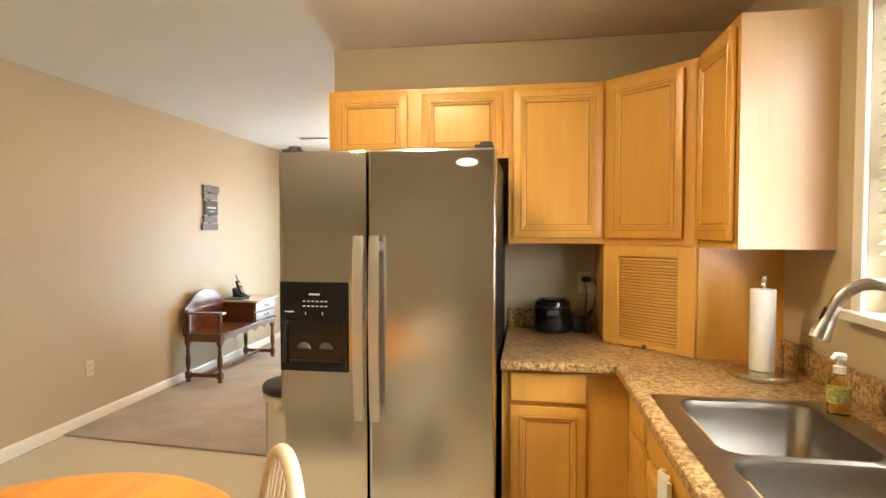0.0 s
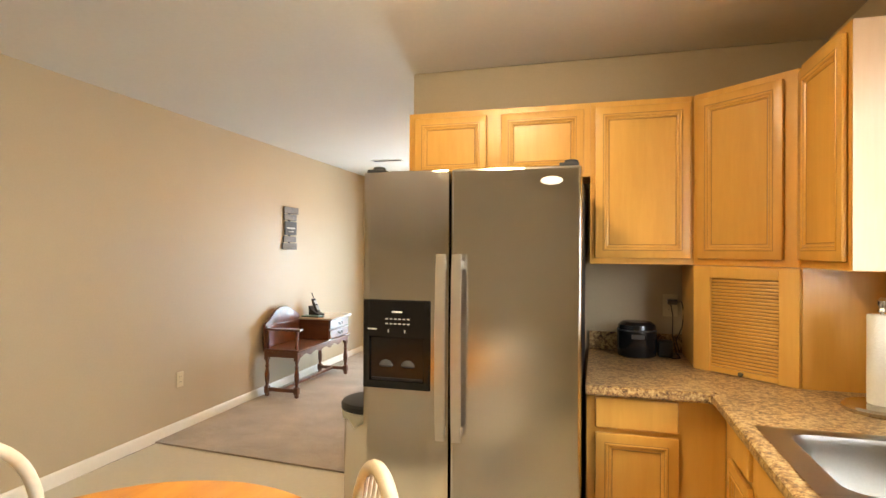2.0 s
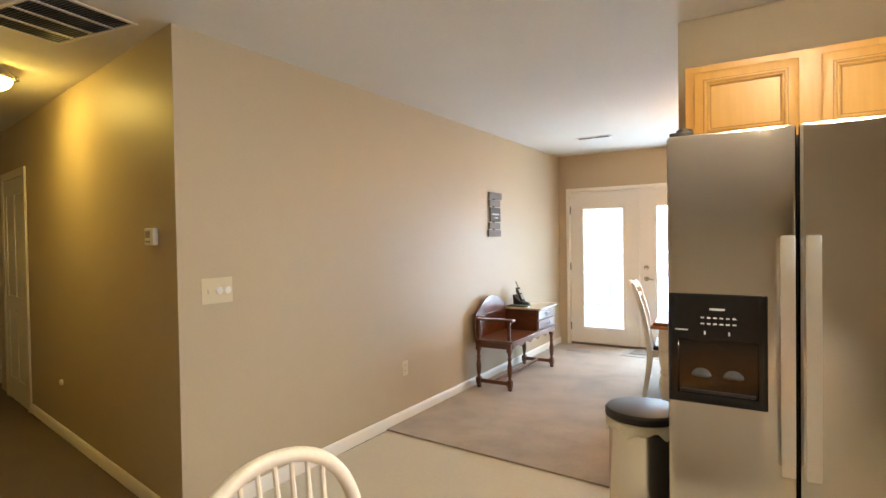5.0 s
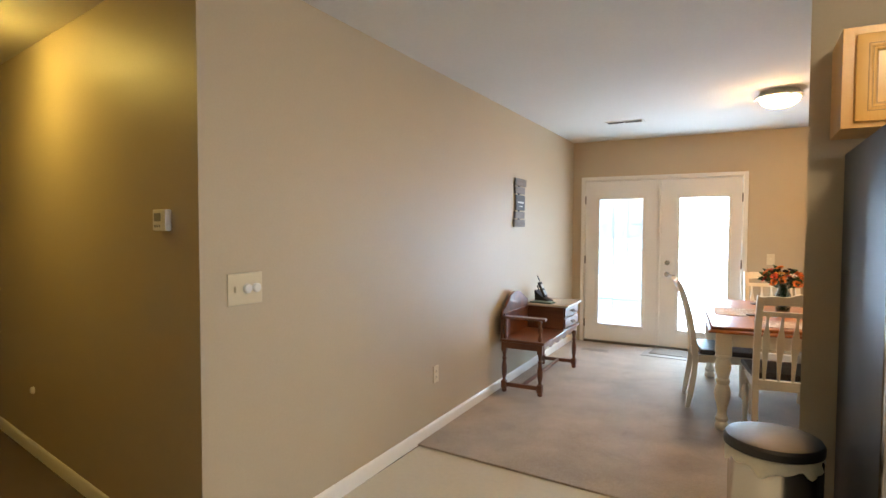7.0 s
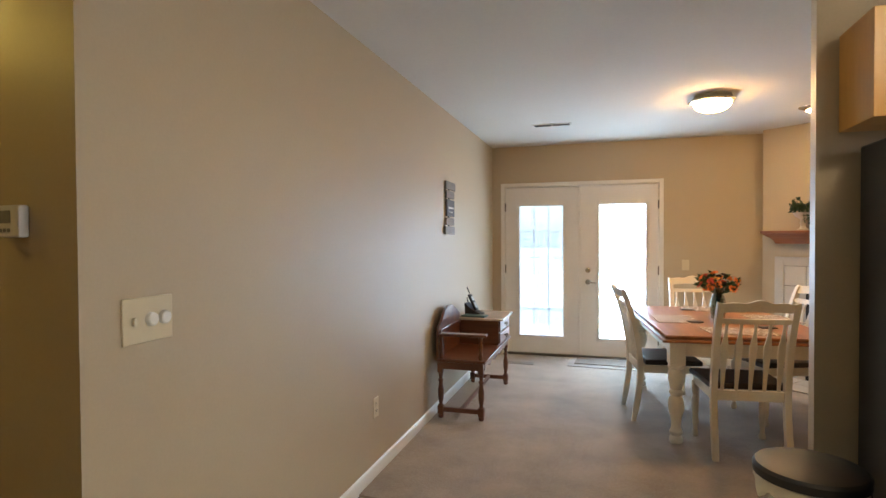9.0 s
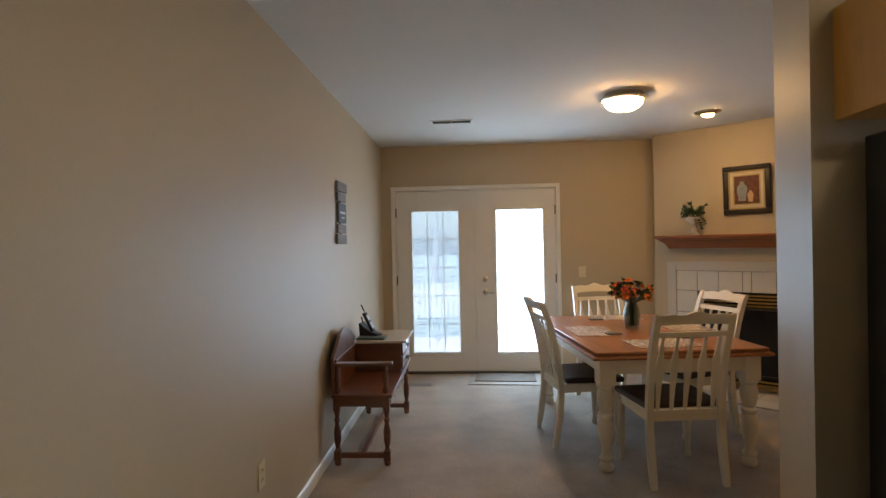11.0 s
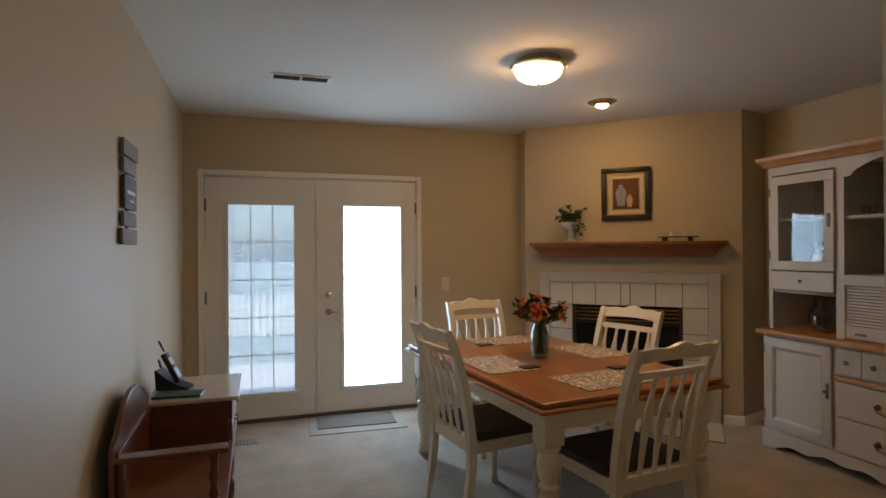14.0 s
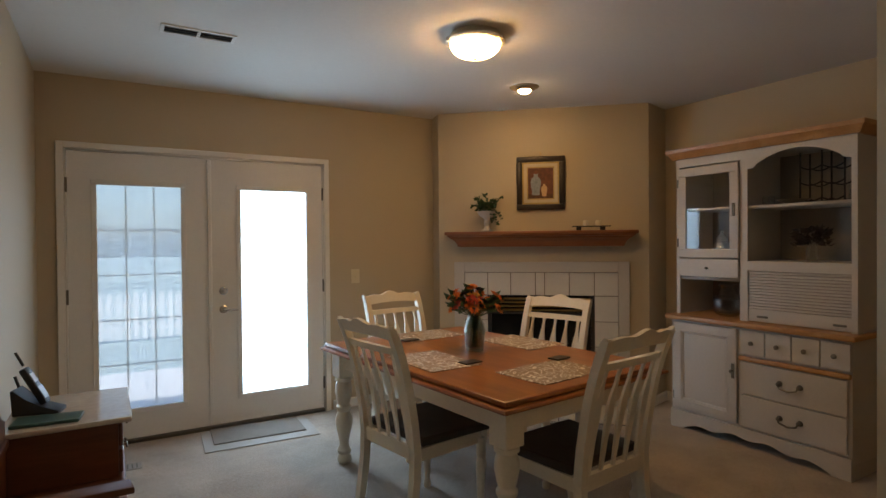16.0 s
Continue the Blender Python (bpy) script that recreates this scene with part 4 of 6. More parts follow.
def windsor():
    """A hoop-back chair that faces +x; its back stands at x = 0."""
    c = thing("windsor_chair", "cream painted hoop-back windsor chair beside the round table", "chair", group="breakfast chairs")
    lean = 0.10
    part("seat", lathe(B(), [(0.17, 0.430), (0.205, 0.437), (0.210, 0.452), (0.195, 0.462), (0.10, 0.456), (0.0, 0.454)], 32, pose(0.215, 0, 0)), CREAM, c)

    def hoop(a):
        y = 0.228 * math.cos(a)
        u = math.sin(a)
        z = 0.46 + 0.47 * (abs(u) ** 0.62)
        return (0.05 - lean * (z - 0.46) / 0.5 * 0.6, y * (1.0 + 0.25 * u), z)
    part("hoop", tube(B(), [hoop(radians(k)) for k in range(0, 181, 6)], 0.0185, 12), CREAM, c)
    for k in range(7):
        y = -0.135 + 0.045 * k
        a = math.acos(max(-1, min(1, y / 0.280)))
        h = hoop(a)
        part("spindle", tube(B(), [(0.06, y * 0.8, 0.455), (0.04, y * 0.9, 0.62), (h[0], h[1], h[2])], [0.008, 0.010, 0.006], 8), CREAM, c)
    for sx, sy in ((0.09, 0.13), (0.09, -0.13), (0.34, 0.13), (0.34, -0.13)):
        ex, ey = sx + (sx - 0.215) * 0.5, sy * 1.4
        pts = [(ex + (sx - ex) * t, ey + (sy - ey) * t, 0.435 * t) for t in (0, 0.12, 0.3, 0.5, 0.75, 1)]
        part("leg", tube(B(), pts, [0.011, 0.014, 0.019, 0.014, 0.020, 0.015], 10), CREAM, c)
    for sy in (0.16, -0.16):
        part("stretcher", tube(B(), [(0.05, sy, 0.19), (0.215, sy, 0.19), (0.38, sy, 0.19)], [0.008, 0.013, 0.008], 8), CREAM, c)
    part("stretcher", tube(B(), [(0.215, -0.16, 0.19), (0.215, 0, 0.19), (0.215, 0.16, 0.19)], [0.008, 0.013, 0.008], 8), CREAM, c)
    return c


wc = windsor()
wc.matrix_basis = pose(-2.805, 1.505, 0, 0, 0, -8)
copy_thing(wc, pose(-1.665, 1.69, 0, 0, 0, 214))

# ---- lights in the ceiling ----


def flush_light(label, at, r, glow, metal):
    o = thing("ceiling_light", label, "ceiling light", at)
    part("canopy", lathe(B(), [(r * 0.86, -0.050), (r * 0.96, -0.050), (r * 0.97, -0.044), (r * 0.92, -0.034), (r * 0.86, -0.026), (r * 0.83, -0.012), (r * 0.80, 0.0)], 40), metal, o)
    part("rim", hoop_lathe(B(), [(r * 0.81, -0.064), (r * 0.86, -0.066), (r * 0.95, -0.060), (r * 0.98, -0.055), (r * 0.98, -0.0505), (r * 0.81, -0.0505)], 40), metal, o, "brushed nickel rim")
    prof = [(0.012, -0.156)] + [(r * 0.82 * math.sin(radians(k)), -0.062 - 0.094 * math.cos(radians(k)) ** 0.85) for k in range(8, 90, 8)]
    part("dome", lathe(B(), prof, 36), glow, o, "glowing frosted glass dome")
    part("finial", lathe(B(), [(0.003, -0.172), (0.010, -0.167), (0.012, -0.159), (0.006, -0.154)], 14), metal, o)
    for k in range(3):
        a = radians(55 + 120 * k)
        clip = lathe(B(), [(0.006, -0.074), (0.013, -0.070), (0.013, -0.060), (0.008, -0.054), (0.011, -0.046)], 14, pose(r * 0.985 * math.cos(a), r * 0.985 * math.sin(a), 0))
        part("clip", clip, metal, o, "small nickel clip knob")
    for piece in o.children:
        for v in piece.data.vertices:
            v.co.z *= 0.82
    return o


flush_light("nickel flush ceiling light with lit frosted glass dome", pose(-2.28, 5.90, H), 0.168, DOMEGLOW, SATIN)
flush_light("lit flush ceiling light in the hallway", pose(-5.95, 2.02, H), 0.150, HALLGLOW, CHROME)
flush_light("flush kitchen ceiling light with lit frosted glass dome", pose(-1.80, 2.02, H), 0.20, KITCHENGLOW, CHROME)
sp_ = thing("recessed_spotlight", "lit recessed spotlight with nickel trim", "ceiling light", pose(-1.395, 6.57, H))
part("trim_ring", hoop_lathe(B(), [(0.050, -0.026), (0.056, -0.028), (0.085, -0.013), (0.104, -0.006), (0.108, -0.0005), (0.050, -0.0005)], 36), CHROME, sp_)
part("bulb", lathe(B(), [(0.014, -0.047), (0.034, -0.040), (0.044, -0.026), (0.042, -0.012), (0.034, -0.003)], 28), BULBGLOW, sp_, "glowing reflector bulb")


def grille(label, at, w, h, blades, split=1, mat=None):
    o = thing("air_vent", label, "vent", at)
    b = B()
    t = 0.018
    for a in ((-w / 2, w / 2, -h / 2, -h / 2 + t), (-w / 2, w / 2, h / 2 - t, h / 2), (-w / 2, -w / 2 + t, -h / 2 + t, h / 2 - t), (w / 2 - t, w / 2, -h / 2 + t, h / 2 - t)):
        box(b, *a, -0.008, -0.001)
    for k in range(1, split):
        x = -w / 2 + w * k / split
        box(b, x - 0.008, x + 0.008, -h / 2 + t, h / 2 - t, -0.008, -0.001)
    part("frame", b, TRIM, o)
    part("backing", bx(-w / 2 + t, w / 2 - t, -h / 2 + t, h / 2 - t, -0.002, -0.001), BLACK, o)
    for k in range(blades):
        y = -h / 2 + t + (h - 2 * t) * (k + 0.5) / blades
        part("slat", bx(-w / 2 + t, w / 2 - t, -0.0052, 0.0052, -0.0006, 0.0006), mat or TRIM, o, at=pose(0, y, -0.0055, 40, 0, 0))
    return o


grille("white metal ceiling air register with dark slots", pose(-3.59, 6.61, H), 0.37, 0.125, 3, 2, GREYPLASTIC)
grille("large grey return air grille in the hall ceiling", pose(-4.78, 1.90, H, 0, 0, 8), 0.62, 0.42, 22, 4, GREYPLASTIC)

# ---- west wall and hall fittings ----


def on_west(y, z, proud=0.0):
    """A pose on the west wall: local x runs along it to the south, -y out into the room."""
    ang = math.degrees(math.atan2(YD - YH, XC - XL))
    return pose(wall_x(y) + proud, y, z, 0, 0, ang)


def facing_east(y, z):
    return pose(wall_x(y), y, z, 0, 0, 90 + math.degrees(math.atan2(-(XC - XL), YD - YH)))


sw = thing("light_switch", "almond wall plate with a toggle and two round dimmer knobs", "light switch", facing_east(2.458, 1.188))
part("plate", bx(-0.094, 0.094, -0.006, 0, -0.068, 0.068, 0.003), ALMOND, sw)
part("toggle", bx(-0.062, -0.052, -0.016, -0.006, -0.012, 0.012, 0.002), ALMOND, sw)
for px in (0.006, 0.056):
    part("dimmer_knob", lathe(B(), [(0.021, 0), (0.020, 0.012), (0.016, 0.015)], 24, pose(px, -0.006, 0, 90)), WHITEPLASTIC, sw)
wall_plate("power_outlet", "almond wall outlet low on the tan wall", facing_east(4.155, 0.418))
hang = math.degrees(math.atan2(HALL.y, HALL.x)) + 180


def on_hall(d, z):
    return pose(XL + HALL.x * d, YH + HALL.y * d, z, 0, 0, hang)


th = thing("thermostat", "white wall thermostat with a small grey display", "thermostat", on_hall(0.275, 1.478))
part("case", bx(-0.058, 0.058, -0.028, 0, -0.045, 0.045, 0.006), WHITEPLASTIC, th)
part("display", bx(-0.040, 0.018, -0.0295, -0.027, -0.005, 0.030, 0.002), GREYPLASTIC, th)
b = B()
for k in range(3):
    box(b, -0.038 + k * 0.02, -0.026 + k * 0.02, -0.0295, -0.027, -0.030, -0.020)
part("button", b, GREYPLASTIC, th)
ds = thing("door_stop", "small white door stop on the hall wall", "door stop", on_hall(2.05, 0.42))
part("bumper", lathe(B(), [(0.022, 0), (0.022, 0.012), (0.014, 0.020), (0.0, 0.022)], 16, pose(0, 0, 0, 90)), WHITEPLASTIC, ds)

# hall door with casing
hd = new("door_1")
hd.matrix_basis = on_hall(3.42, 0)
tagged(hd, "white hall door standing ajar in a white casing", "door", "", "structure")
b = B()
box(b, 0.38, 0.45, -0.020, -0.001, 0, 2.12, 0.004)
box(b, -0.45, -0.38, -0.020, -0.001, 0, 2.12, 0.004)
box(b, -0.38, 0.38, -0.020, -0.001, 2.05, 2.12, 0.004)
part("casing", b, TRIM, hd)
bm = bx(-0.378, 0.360, -0.012, -0.001, 0.012, 2.045)
for z0, z1 in ((0.22, 0.85), (0.98, 1.90)):
    for x0, x1 in ((-0.28, -0.05), (0.04, 0.27)):
        recess(bm, x0, x1, z0, z1, 0.006)
part("door_leaf", bm, DOORWHITE, hd)
for z in (0.25, 1.05, 1.85):
    part("hinge", bx(0.360, 0.382, -0.018, -0.002, z - 0.045, z + 0.045), BRASS, hd)

# slatted wall sign
sg = thing("wall_art", "stacked weathered grey wooden plank sign on the tan wall", "wall art", facing_east(5.79, 1.69))
for k, (w, h, dx, mat) in enumerate(((0.29, 0.070, 0.02, GREYWOOD), (0.25, 0.065, 0.0, GREYWOOD), (0.235, 0.145, 0.01, SLATE), (0.25, 0.065, -0.005, GREYWOOD), (0.29, 0.070, -0.01, GREYWOOD))):
    z = (0.195, 0.118, 0.0, -0.118, -0.195)[k]
    p = part("plank", bx(dx - w / 2, dx + w / 2, -0.022, -0.008, z - h / 2, z + h / 2, 0.002), mat, sg, "dark slate plank" if mat is SLATE else "")
    if k in (2,):
        b = B()
        box(b, dx - 0.08, dx + 0.08, -0.0232, -0.0215, z - 0.006, z + 0.010)
        box(b, dx - 0.05, dx + 0.05, -0.0232, -0.0215, z - 0.040, z - 0.030)
        part("lettering_bar", b, PRINT, p)
b = B()
box(b, -0.015, 0.015, -0.008, 0, -0.22, 0.22)
part("batten", b, SLATE, sg)

# telephone bench; local x runs north along the wall, y to the wall
GB = thing("telephone_bench", "antique brown wooden telephone bench with drawers and stone top", "bench", pose(-3.965, 5.245, 0.012, 0, 0, 90.8))
BL, BD = 1.165, 0.385
SPIN = [(0.020, 0.10), (0.013, 0.115), (0.022, 0.16), (0.024, 0.22), (0.014, 0.28), (0.022, 0.30), (0.013, 0.315), (0.021, 0.36)]
for lx, ly in ((0.03, 0.03), (0.03, BD - 0.03), (BL - 0.03, 0.03), (BL - 0.03, BD - 0.03)):
    b = B()
    lathe(b, [(0.015, 0.0), (0.022, 0.008), (0.022, 0.025), (0.016, 0.034)], 16, pose(lx, ly, 0))
    box(b, lx - 0.023, lx + 0.023, ly - 0.023, ly + 0.023, 0.034, 0.10, 0.004)
    lathe(b, SPIN, 16, pose(lx, ly, 0))
    box(b, lx - 0.022, lx + 0.022, ly - 0.022, ly + 0.022, 0.36, 0.445, 0.003)
    part("leg", b, WALNUT, GB)
for lx in (0.03, BL - 0.03):
    part("stretcher", bx(lx - 0.014, lx + 0.014, 0.05, BD - 0.05, 0.050, 0.085, 0.004), WALNUT, GB)
part("stretcher", bx(0.045, BL - 0.045, BD / 2 - 0.014, BD / 2 + 0.014, 0.055, 0.082, 0.004), WALNUT, GB)


def scallop(x0, x1, z0, z1, n):
    pts = [(x0, z1), (x0, z0)]
    for i in range(1, n * 8):
        t = i / (n * 8)
        pts.append((x0 + (x1 - x0) * t, z0 + (z1 - z0) * 0.45 * abs(math.sin(math.pi * n * t))))
    return pts + [(x1, z0), (x1, z1)]


part("apron", prism(B(), scallop(0.05, BL - 0.05, 0.385, 0.445, 5), 0.004, 0.020, "y"), WALNUT, GB, "scalloped front apron")
part("apron", prism(B(), scallop(0.05, BL - 0.05, 0.385, 0.445, 5), BD - 0.02, BD - 0.004, "y"), WALNUT, GB)
part("end_apron", bx(0.008, 0.024, 0.05, BD - 0.05, 0.39, 0.445), WALNUT, GB)
part("end_apron", bx(BL - 0.024, BL - 0.008, 0.05, BD - 0.05, 0.39, 0.445), WALNUT, GB)
part("seat", bx(-0.005, BL + 0.005, -0.012, BD, 0.445, 0.468, 0.007), WALNUT, GB)
CX = 0.665
cb = part("drawer_case", bx(CX, BL - 0.01, 0.012, BD - 0.005, 0.468, 0.682, 0.003), WALNUT, GB)
part("cabinet_top", bx(CX - 0.02, BL + 0.02, -0.035, BD, 0.682, 0.704, 0.007), MARBLE, GB, "pale polished stone top")
for z0 in (0.478, 0.582):
    d = part("drawer_front", bx(CX + 0.012, BL - 0.022, -0.004, 0.012, z0, z0 + 0.092, 0.006), WALNUT, GB)
    b = B()
    zz = z0 + 0.05
    mx = (CX + BL) / 2
    for sx in (-0.035, 0.035):
        lathe(b, [(0.009, 0), (0.009, 0.003), (0.004, 0.006), (0.004, 0.016)], 10, pose(mx + sx, -0.004, zz, 90))
    tube(b, [(mx - 0.035, -0.018, zz), (mx - 0.03, -0.022, zz - 0.018), (mx, -0.023, zz - 0.026), (mx + 0.03, -0.022, zz - 0.018), (mx + 0.035, -0.018, zz)], 0.0035, 8)
    part("handle", b, PEWTER, d, "drop bail handle")
for ly in (0.035, BD - 0.035):
    part("arm_post", lathe(B(), [(0.014, 0.468), (0.020, 0.49), (0.012, 0.52), (0.019, 0.56), (0.013, 0.60), (0.017, 0.635), (0.012, 0.648)], 16, pose(0.035, ly, 0)), WALNUT, GB)
b = prism(B(), [(0.0, -0.02), (0.075, -0.012), (0.07, BD), (0.005, BD)], 0.648, 0.670, bevel=0.006)
part("armrest", b, WALNUT, GB)
back = [(0.0, 0.47), (0.0, 0.70), (0.03, 0.725), (0.08, 0.735), (0.13, 0.780), (0.20, 0.832), (0.30, 0.855), (0.42, 0.848), (0.53, 0.808), (0.60, 0.768), (CX, 0.750), (CX, 0.47)]
part("backrest", prism(B(), back, BD - 0.022, BD - 0.002, "y", 0.004), WALNUT, GB, "arched wooden backrest")
part("back_rail", bx(0.02, CX - 0.01, BD - 0.034, BD - 0.022, 0.66, 0.69, 0.004), WALNUT, GB)
# cordless phone and what lies by it
cpz = 0.012 + 0.705
ph2 = thing("cordless_telephone", "dark grey cordless telephone in a black charging cradle", "telephone", pose(-4.265, 6.15, cpz, 0, 0, -14))
part("cradle", prism(B(), [(-0.075, 0.0), (0.085, 0.0), (0.085, 0.012), (0.03, 0.030), (-0.03, 0.060), (-0.070, 0.105), (-0.082, 0.10)], -0.045, 0.045, "y", 0.004), BLACK, ph2)
part("cradle_antenna", tube(B(), [(-0.075, 0.03, 0.09), (-0.092, 0.03, 0.145)], 0.006, 8), BLACK, ph2)
hs = part("handset", bx(-0.011, 0.016, -0.026, 0.026, 0.0, 0.165, 0.008, m=pose(0.025, 0, 0.035, 0, -28, 0)), BLACK, ph2)
part("keypad", bx(0.0155, 0.0180, -0.021, 0.021, 0.02, 0.075, 0.001, m=pose(0.025, 0, 0.035, 0, -28, 0)), GREYPLASTIC, hs)
part("screen", bx(0.0155, 0.0180, -0.018, 0.018, 0.095, 0.135, 0.001, m=pose(0.025, 0, 0.035, 0, -28, 0)), PRINT, hs)
part("antenna", tube(B(), [(-0.055, 0.012, 0.19), (-0.082, 0.012, 0.245)], 0.0055, 8), BLACK, hs)
bk = thing("notebook", "dark green notebook lying on the stone top", "notebook", pose(-4.22, 5.99, cpz, 0, 0, 84))
part("cover", bx(-0.06, 0.06, -0.11, 0.11, 0.0, 0.012, 0.002), surface("dark_green_cover", (0.03, 0.085, 0.075), 0.4, vary=0.1), bk)
part("pages", bx(-0.058, 0.0605, -0.108, 0.108, 0.003, 0.009), PAPER, bk)

# ---- french doors ----
fd = new("door_2")
tagged(fd, "white double french doors with tall glass panes", "door", "", "structure")
CW = 0.042
b = B()
box(b, DX0 - CW, DX0, YD - 0.018, YD, 0, DZ + CW, 0.004)
box(b, DX1, DX1 + CW, YD - 0.018, YD, 0, DZ + CW, 0.004)
box(b, DX0, DX1, YD - 0.018, YD, DZ, DZ + CW, 0.004)
part("casing", b, TRIM, fd)
b = B()
box(b, DX0, DX0 + 0.012, YD - 0.001, YD + 0.15, 0, DZ)
box(b, DX1 - 0.012, DX1, YD - 0.001, YD + 0.15, 0, DZ)
box(b, DX0 + 0.012, DX1 - 0.012, YD - 0.001, YD + 0.15, DZ - 0.012, DZ)
part("jamb", b, TRIM, fd)
part("threshold", bx(DX0 + 0.012, DX1 - 0.012, YD - 0.02, YD + 0.16, 0.012, 0.038, 0.004), PEWTER, fd, "dark metal threshold")
MID = -3.385
GZ0, GZ1 = 0.245, 1.812


def leaf_door(x0, x1, g0, g1, hinge_x, muntins):
    y0, y1 = YD + 0.006, YD + 0.050
    b = B()
    box(b, x0, g0, y0, y1, 0.040, DZ - 0.015)
    box(b, g1, x1, y0, y1, 0.040, DZ - 0.015)
    box(b, g0, g1, y0, y1, 0.040, GZ0)
    box(b, g0, g1, y0, y1, GZ1, DZ - 0.015)
    d = part("door_leaf", b, DOORWHITE, fd)
    b = B()
    t = 0.03
    for a in ((g0 - t, g1 + t, GZ0 - t, GZ0 + 0.004), (g0 - t, g1 + t, GZ1 - 0.004, GZ1 + t)):
        box(b, a[0], a[1], y0 - 0.012, y0 - 0.001, a[2], a[3], 0.004)
    for a in ((g0 - t, g0 + 0.004), (g1 - 0.004, g1 + t)):
        box(b, a[0], a[1], y0 - 0.012, y0 - 0.001, GZ0 + 0.004, GZ1 - 0.004, 0.004)
    part("glazing_frame", b, DOORWHITE, d)
    p = part("pane", bx(g0, g1, y0 + 0.012, y0 + 0.016, GZ0, GZ1), HAZYPANE, d)
    p.visible_shadow = False
    if muntins:
        for k in (1, 2):
            x = g0 + (g1 - g0) * k / 3
            part("muntin", bx(x - 0.0035, x + 0.0035, y0 + 0.020, y0 + 0.026, GZ0, GZ1), TRIM, d)
        for k in range(1, 5):
            z = GZ0 + (GZ1 - GZ0) * k / 5
            part("muntin", bx(g0, g1, y0 + 0.0265, y0 + 0.0325, z - 0.0035, z + 0.0035), TRIM, d)
    for z in (0.25, 1.05, 1.80):
        part("hinge", tube(B(), [(hinge_x, YD - 0.004, z - 0.05), (hinge_x, YD - 0.004, z + 0.05)], 0.007, 10), PEWTER, d)
    return d


ld = leaf_door(DX0 + 0.014, MID - 0.004, -4.105, -3.580, DX0 + 0.012, True)
rd = leaf_door(MID + 0.004, DX1 - 0.014, -3.172, -2.660, DX1 - 0.012, True)
part("astragal", bx(MID - 0.022, MID + 0.006, YD - 0.008, YD + 0.0055, 0.045, DZ - 0.02, 0.004), DOORWHITE, ld)
ky = YD + 0.006
for z in (0.905, 1.045):
    b = lathe(B(), [(0.031, 0), (0.030, 0.008), (0.020, 0.012)], 24, pose(-3.300, ky, z, 90))
    if z < 1:
        tube(b, [(-3.300, ky - 0.010, z), (-3.300, ky - 0.045, z), (-3.285, ky - 0.050, z), (-3.205, ky - 0.048, z - 0.006)], [0.010, 0.010, 0.009, 0.007], 10)
        part("door_handle", b, CHROME, rd, "satin nickel lever handle")
    else:
        box(b, -3.305, -3.295, ky - 0.028, ky - 0.010, z - 0.014, z + 0.014, 0.003)
        part("deadbolt", b, CHROME, rd, "satin nickel deadbolt")
pl = wall_plate("light_switch", "almond light switch beside the french doors", pose(-2.245, YD, 1.115), holes=0)
tagged(pl, category="light switch")
part("toggle", bx(-0.006, 0.006, -0.016, -0.006, -0.012, 0.012, 0.002), ALMOND, pl)

# door mats
m1 = thing("floor_mat", "pale grey flat mat on the carpet by the doors", "mat", pose(-3.108, 7.52, 0.0125, 0, 0, -3))
part("weave", bx(-0.385, 0.385, -0.235, 0.225, 0, 0.007, 0.003), MATLIGHT, m1)
m2 = thing("door_mat", "dark ribbed door mat lying on the pale mat", "mat", pose(-3.108, 7.575, 0.020, 0, 0, -3))
part("weave", bx(-0.315, 0.315, -0.175, 0.165, 0, 0.008, 0.003), MATDARK, m2)
fv = thing("air_vent", "beige metal floor register in the carpet", "vent", pose(-4.02, 7.32, 0.012))
part("frame", bx(-0.15, 0.15, -0.055, 0.055, 0, 0.005, 0.002), MATLIGHT, fv)
for k in range(11):
    part("slat", bx(-0.13 + k * 0.025, -0.122 + k * 0.025, -0.04, 0.04, 0.005, 0.0065), PEWTER, fv)

# ---- fireplace ----
fp = thing("fireplace", "white tiled fireplace surround with brass louvres and black firebox", "fireplace", FPOSE)
SU0, SU1, SUZ, BW = 0.138, 1.606, 1.222, 0.088
b = B()
box(b, SU0, SU0 + BW, -0.030, -0.001, 0.012, SUZ, 0.004)
box(b, SU1 - BW, SU1, -0.030, -0.001, 0.012, SUZ, 0.004)
box(b, SU0 + BW, SU1 - BW, -0.030, -0.001, SUZ - BW, SUZ, 0.004)
part("border", b, HUTCHWHITE, fp, "white painted wooden border")
b = B()
I0, I1, IZ = SU0 + BW, SU1 - BW, SUZ - BW
box(b, I0, OX0 - 0.0, -0.012, -0.001, 0.012, IZ)
box(b, OX1, I1, -0.012, -0.001, 0.012, IZ)
box(b, OX0, OX1, -0.012, -0.001, OZ, IZ)
part("grout_bed", b, GROUT, fp)


def tiles(xs, zs, host=None):
    for a, c in zip(xs, xs[1:]):
        for d, e2 in zip(zs, zs[1:]):
            part("tile", bx(a + 0.003, c - 0.003, -0.021, -0.011, d + 0.003, e2 - 0.003, 0.002), TILE, host or fp)


tiles([I0, OX0, 0.628, 0.838, 0.915, 1.120, OX1, I1], [OZ, IZ])
tiles([I0, OX0], [0.012, 0.070, 0.286, 0.507, 0.719, OZ])
tiles([OX1, I1], [0.012, 0.070, 0.286, 0.507, 0.719, OZ])
b = B()
box(b, OX0, OX1, 0.30, 0.34, 0.0, OZ)
box(b, OX0, OX0 + 0.01, 0.0, 0.30, 0.0, OZ)
box(b, OX1 - 0.01, OX1, 0.0, 0.30, 0.0, OZ)
box(b, OX0 + 0.01, OX1 - 0.01, 0.0, 0.30, OZ - 0.01, OZ)
